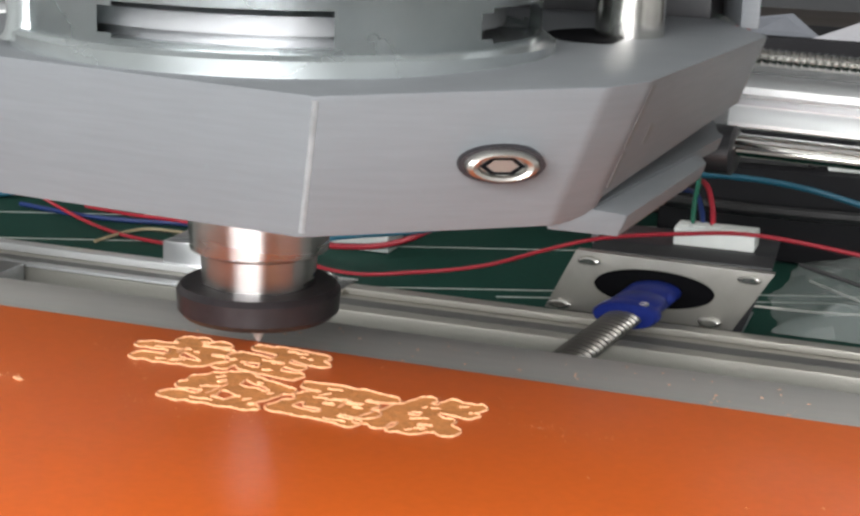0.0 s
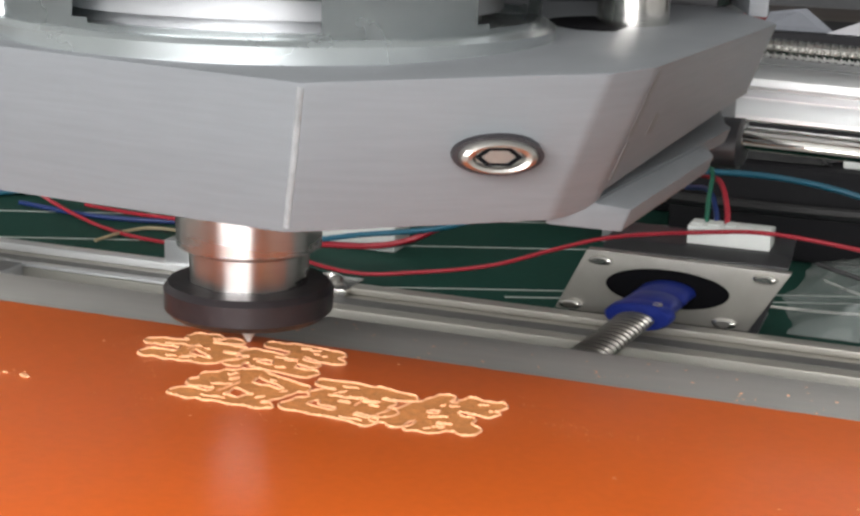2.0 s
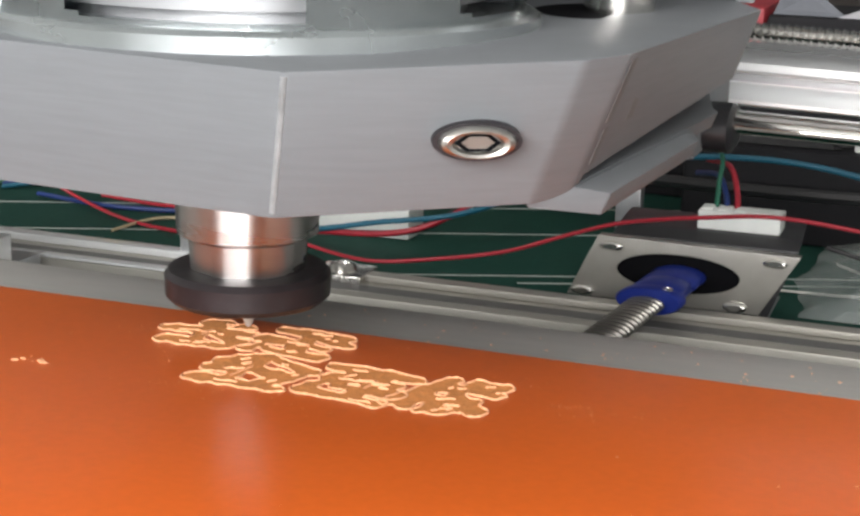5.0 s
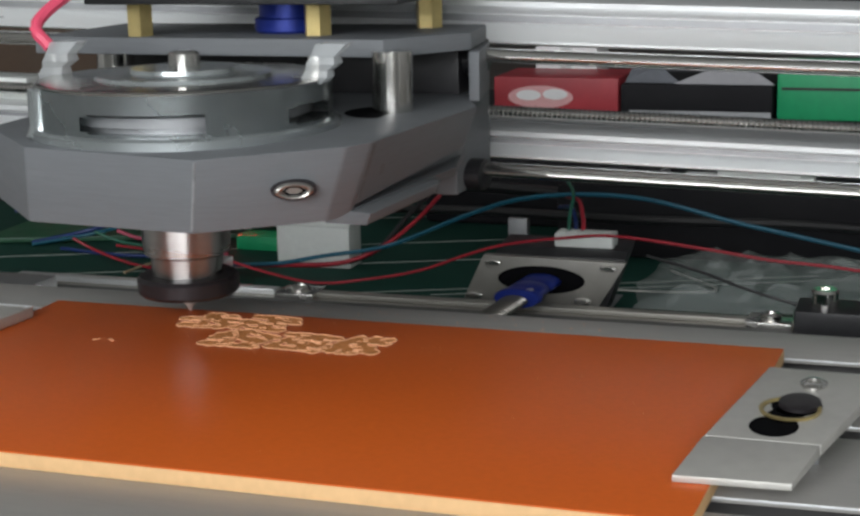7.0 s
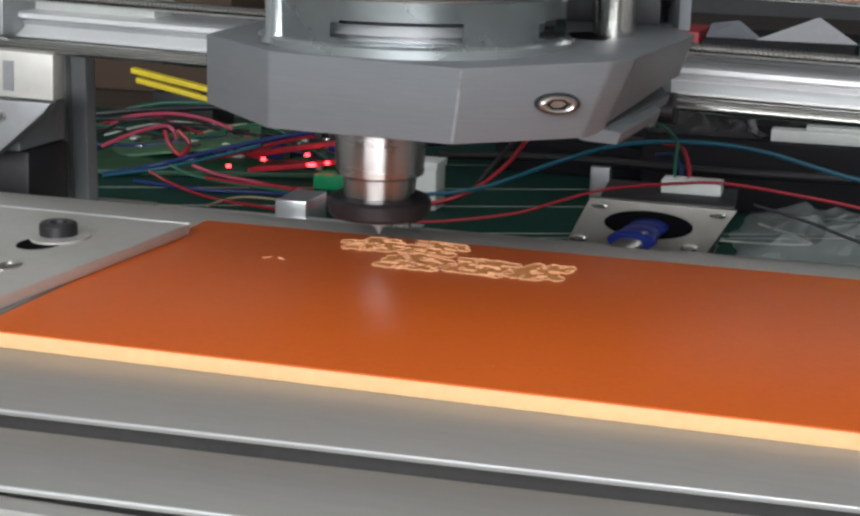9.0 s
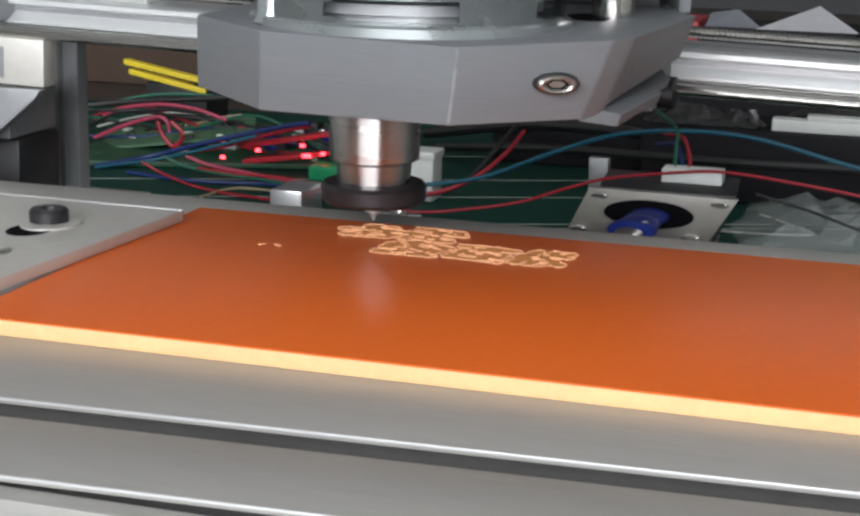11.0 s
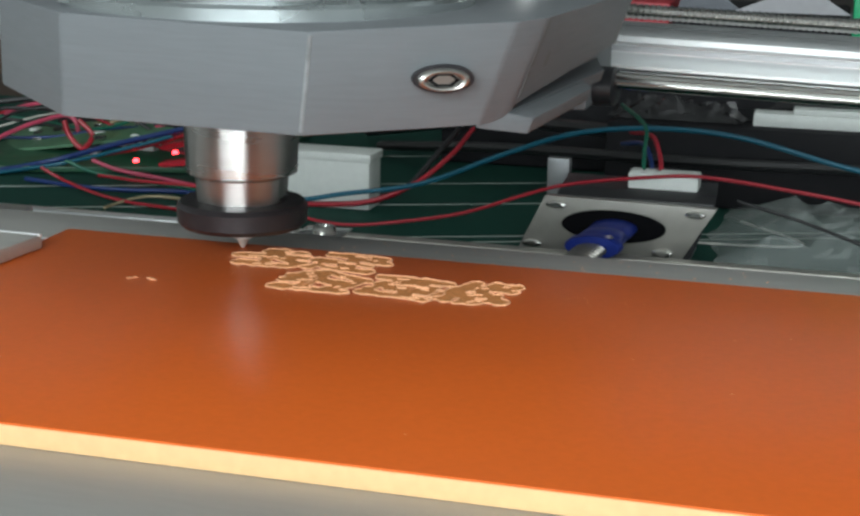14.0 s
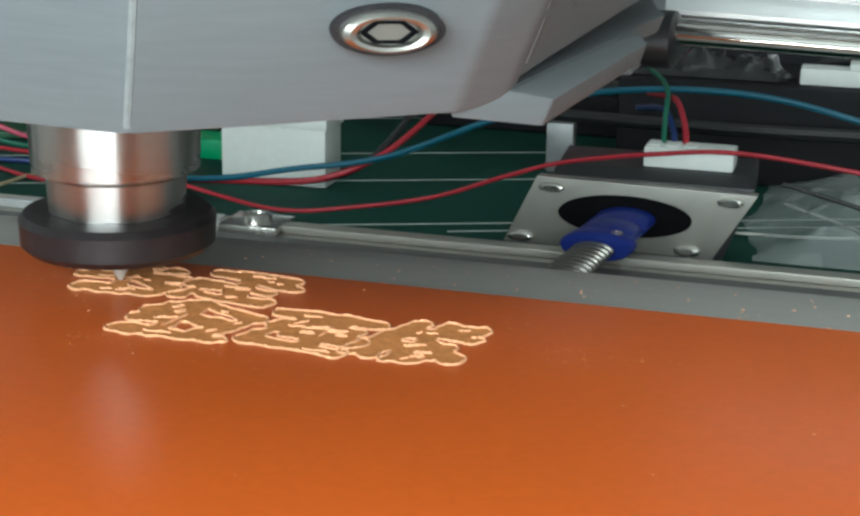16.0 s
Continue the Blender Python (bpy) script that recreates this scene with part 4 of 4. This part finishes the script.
m = thing("silver_tab", (-25, 78, -10), "small bent silver metal tab on the mat", "metal tab")
part("tab", box(-29, -23, 75, 79, -9.95, 1.0, 0.4), POST_ALU, m)
part("tab_foot", box(-29, -23, 79.1, 88, -9.95, -8.6, 0.3), POST_ALU, m)

# ---- things farther back on the table ----
k = thing("black_case", (60, 150, -10), "low black equipment case under the boxes behind the gantry", "case")
part("case_body", box(-70, 190, 116, 190, -10, 25, 2.0), MATT_BLACK, k)
part("case_lid", box(-72, 192, 115, 191, 25.05, 27, 1.0), MATT_BLACK, k)
g = thing("green_case", (62, 125, 27), "bright green plastic case behind the gantry", "case")
part("case_body", box(46.5, 80, 120, 150, 27.05, 44, 1.0), GREEN_PL, g)
part("case_seam", box(48, 80, 119.7, 120.1, 36.6, 37.4, 0), BLACK, g)
r = thing("printed_box", (-22, 126, 27), "dark red printed card box behind the gantry", "box")
part("carton", box(-46, -4, 120, 150, 27.05, 39.5, 0.8), RED_CARD, r)
part("print_panel", turned((-30, 119.9, 33), [(11, 0), (11, -0.1)], "y", 0.34, 30), PINK_CARD, r, "pale pink oval print")
part("print_panel", turned((-34, 119.7, 33.6), [(4.2, 0), (4.2, -0.1)], "y", 0.42, 24), PAPER, r, "white round print")
part("print_panel", turned((-25, 119.7, 34.0), [(4.2, 0), (4.2, -0.1)], "y", 0.42, 24), PAPER, r, "white round print")
o = thing("white_carton", (-26, 160, 27), "pale carton standing behind the red box", "box")
part("carton", box(-40, -18, 152, 172, 27.05, 48, 0.8), PAPER, o)
part("tape", box(-31, -27, 151.6, 151.95, 27.2, 47.8, 0), CLEAR, o)
o = thing("folded_paper", (40, 150, 38), "pale folded paper leaning on a dark case", "paper")
part("leaf", loft([[(14, 119, 38.1), (46, 119, 38.1), (33, 128, 45.5)], [(14, 119.6, 38.1), (46, 119.6, 38.1), (33, 128.6, 45.5)]]), GREY_PAPER, o)
part("leaf", loft([[(-2, 121, 38.1), (16, 121, 38.1), (8, 126, 43.5), (-1, 127, 42.0)], [(-2, 121.6, 38.1), (16, 121.6, 38.1), (8, 126.6, 43.5), (-1, 127.6, 42.0)]]), GREY_CARD, o)
p = thing("low_case", (25, 130, 27), "black plastic case behind the gantry", "case")
part("case_body", box(-3, 45.5, 118, 160, 27.05, 38, 1.2), MATT_BLACK, p)
part("case_front_strip", box(0, 45, 117.6, 117.95, 27.6, 29.6, 0), POST_ALU, p)
y = thing("yellow_clip", (-193, 122, -10), "yellow plastic strip behind the wires", "strip")
for z, x0 in ((0.0, -208), (-3.4, -206)):
    low = [(x0, 120, 14.6 + z), (-176, 120, 9.0 + z), (-176, 124, 9.0 + z), (x0, 124, 14.6 + z)]
    part("strip", loft([low, [(p, q, h + 1.9) for p, q, h in low]], bevel=0.3), YELLOW, y)
part("strip_base", box(-200, -176, 121, 140, -9.9, 8.5, 0.6), BLACK, y)
d = thing("dark_box", (80, 240, -13), "dark grey equipment box on the table", "box")
part("shell", box(-40, 220, 215, 330, -13, 22, 2), GREY_CARD, d)
d = thing("cardboard_box", (-330, 300, -13), "brown cardboard box far back on the table", "box")
part("carton", box(-520, -230, 260, 420, -13, 60, 2), material("brown_cardboard", (0.060, 0.038, 0.024), 0.8), d)
w = thing("white_connector_strip", (66, 82, 8), "white plastic connector strip on a black power brick", "connector")
part("strip", box(24, 62, 79, 86, 12.05, 15.6, 0.5), WHITE, w)
part("strip_step", box(34, 58, 79.5, 85.5, 15.62, 17.0, 0.3), WHITE, w)
k = thing("black_power_brick", (60, 92, -10), "black plastic power brick on the mat", "power supply")
part("shell", box(-14, 150, 76, 112, -9.95, 12, 2.0), MATT_BLACK, k)


# ---- travel: seconds and millimetres ----
BED_TRAVEL = ((0.0, -1.9), (0.5, -0.4), (1.0, 0.3), (1.5, 0.0), (2.0, 0.6), (2.5, 0.7), (3.0, 1.1), (3.5, 0.8), (6.0, 1.6), (6.5, 1.9), (7.0, -0.8), (7.5, -4.6), (8.0, -4.3), (8.5, -1.9), (9.0, -3.5), (11.5, -3.2), (12.0, -2.7), (12.5, -2.7), (13.0, -2.6), (13.5, -2.5), (14.0, 0.8), (14.5, 0.7), (15.0, 2.7), (15.5, 4.5), (16.0, 5.9))
HEAD_TRAVEL = ((0.0, 1.6), (0.5, 1.7), (1.0, 1.2), (1.5, 0.8), (2.0, 0.0), (2.5, -0.3), (3.0, -1.7), (3.5, -1.3), (6.0, -1.9), (6.5, -9.2), (7.0, -11.6), (7.5, -7.2), (8.0, -5.8), (8.5, -6.2), (9.0, -6.5), (11.5, -7.2), (12.0, -7.4), (12.5, -7.6), (13.0, -9.9), (13.5, -11.0), (14.0, -10.9), (14.5, -9.2), (15.0, -7.9), (15.5, -5.9), (16.0, -5.4))


def motions():
    for ob in (moving_bed, moving_board, clamp_left, clamp_right):
        b = BASE[ob.name] * MM
        walk(ob, [(t, pose(b.x, b.y + v * MM, b.z)) for t, v in BED_TRAVEL])
    b = BASE[head.name] * MM
    walk(head, [(t, pose(b.x + v * MM, b.y, b.z)) for t, v in HEAD_TRAVEL])


motions()
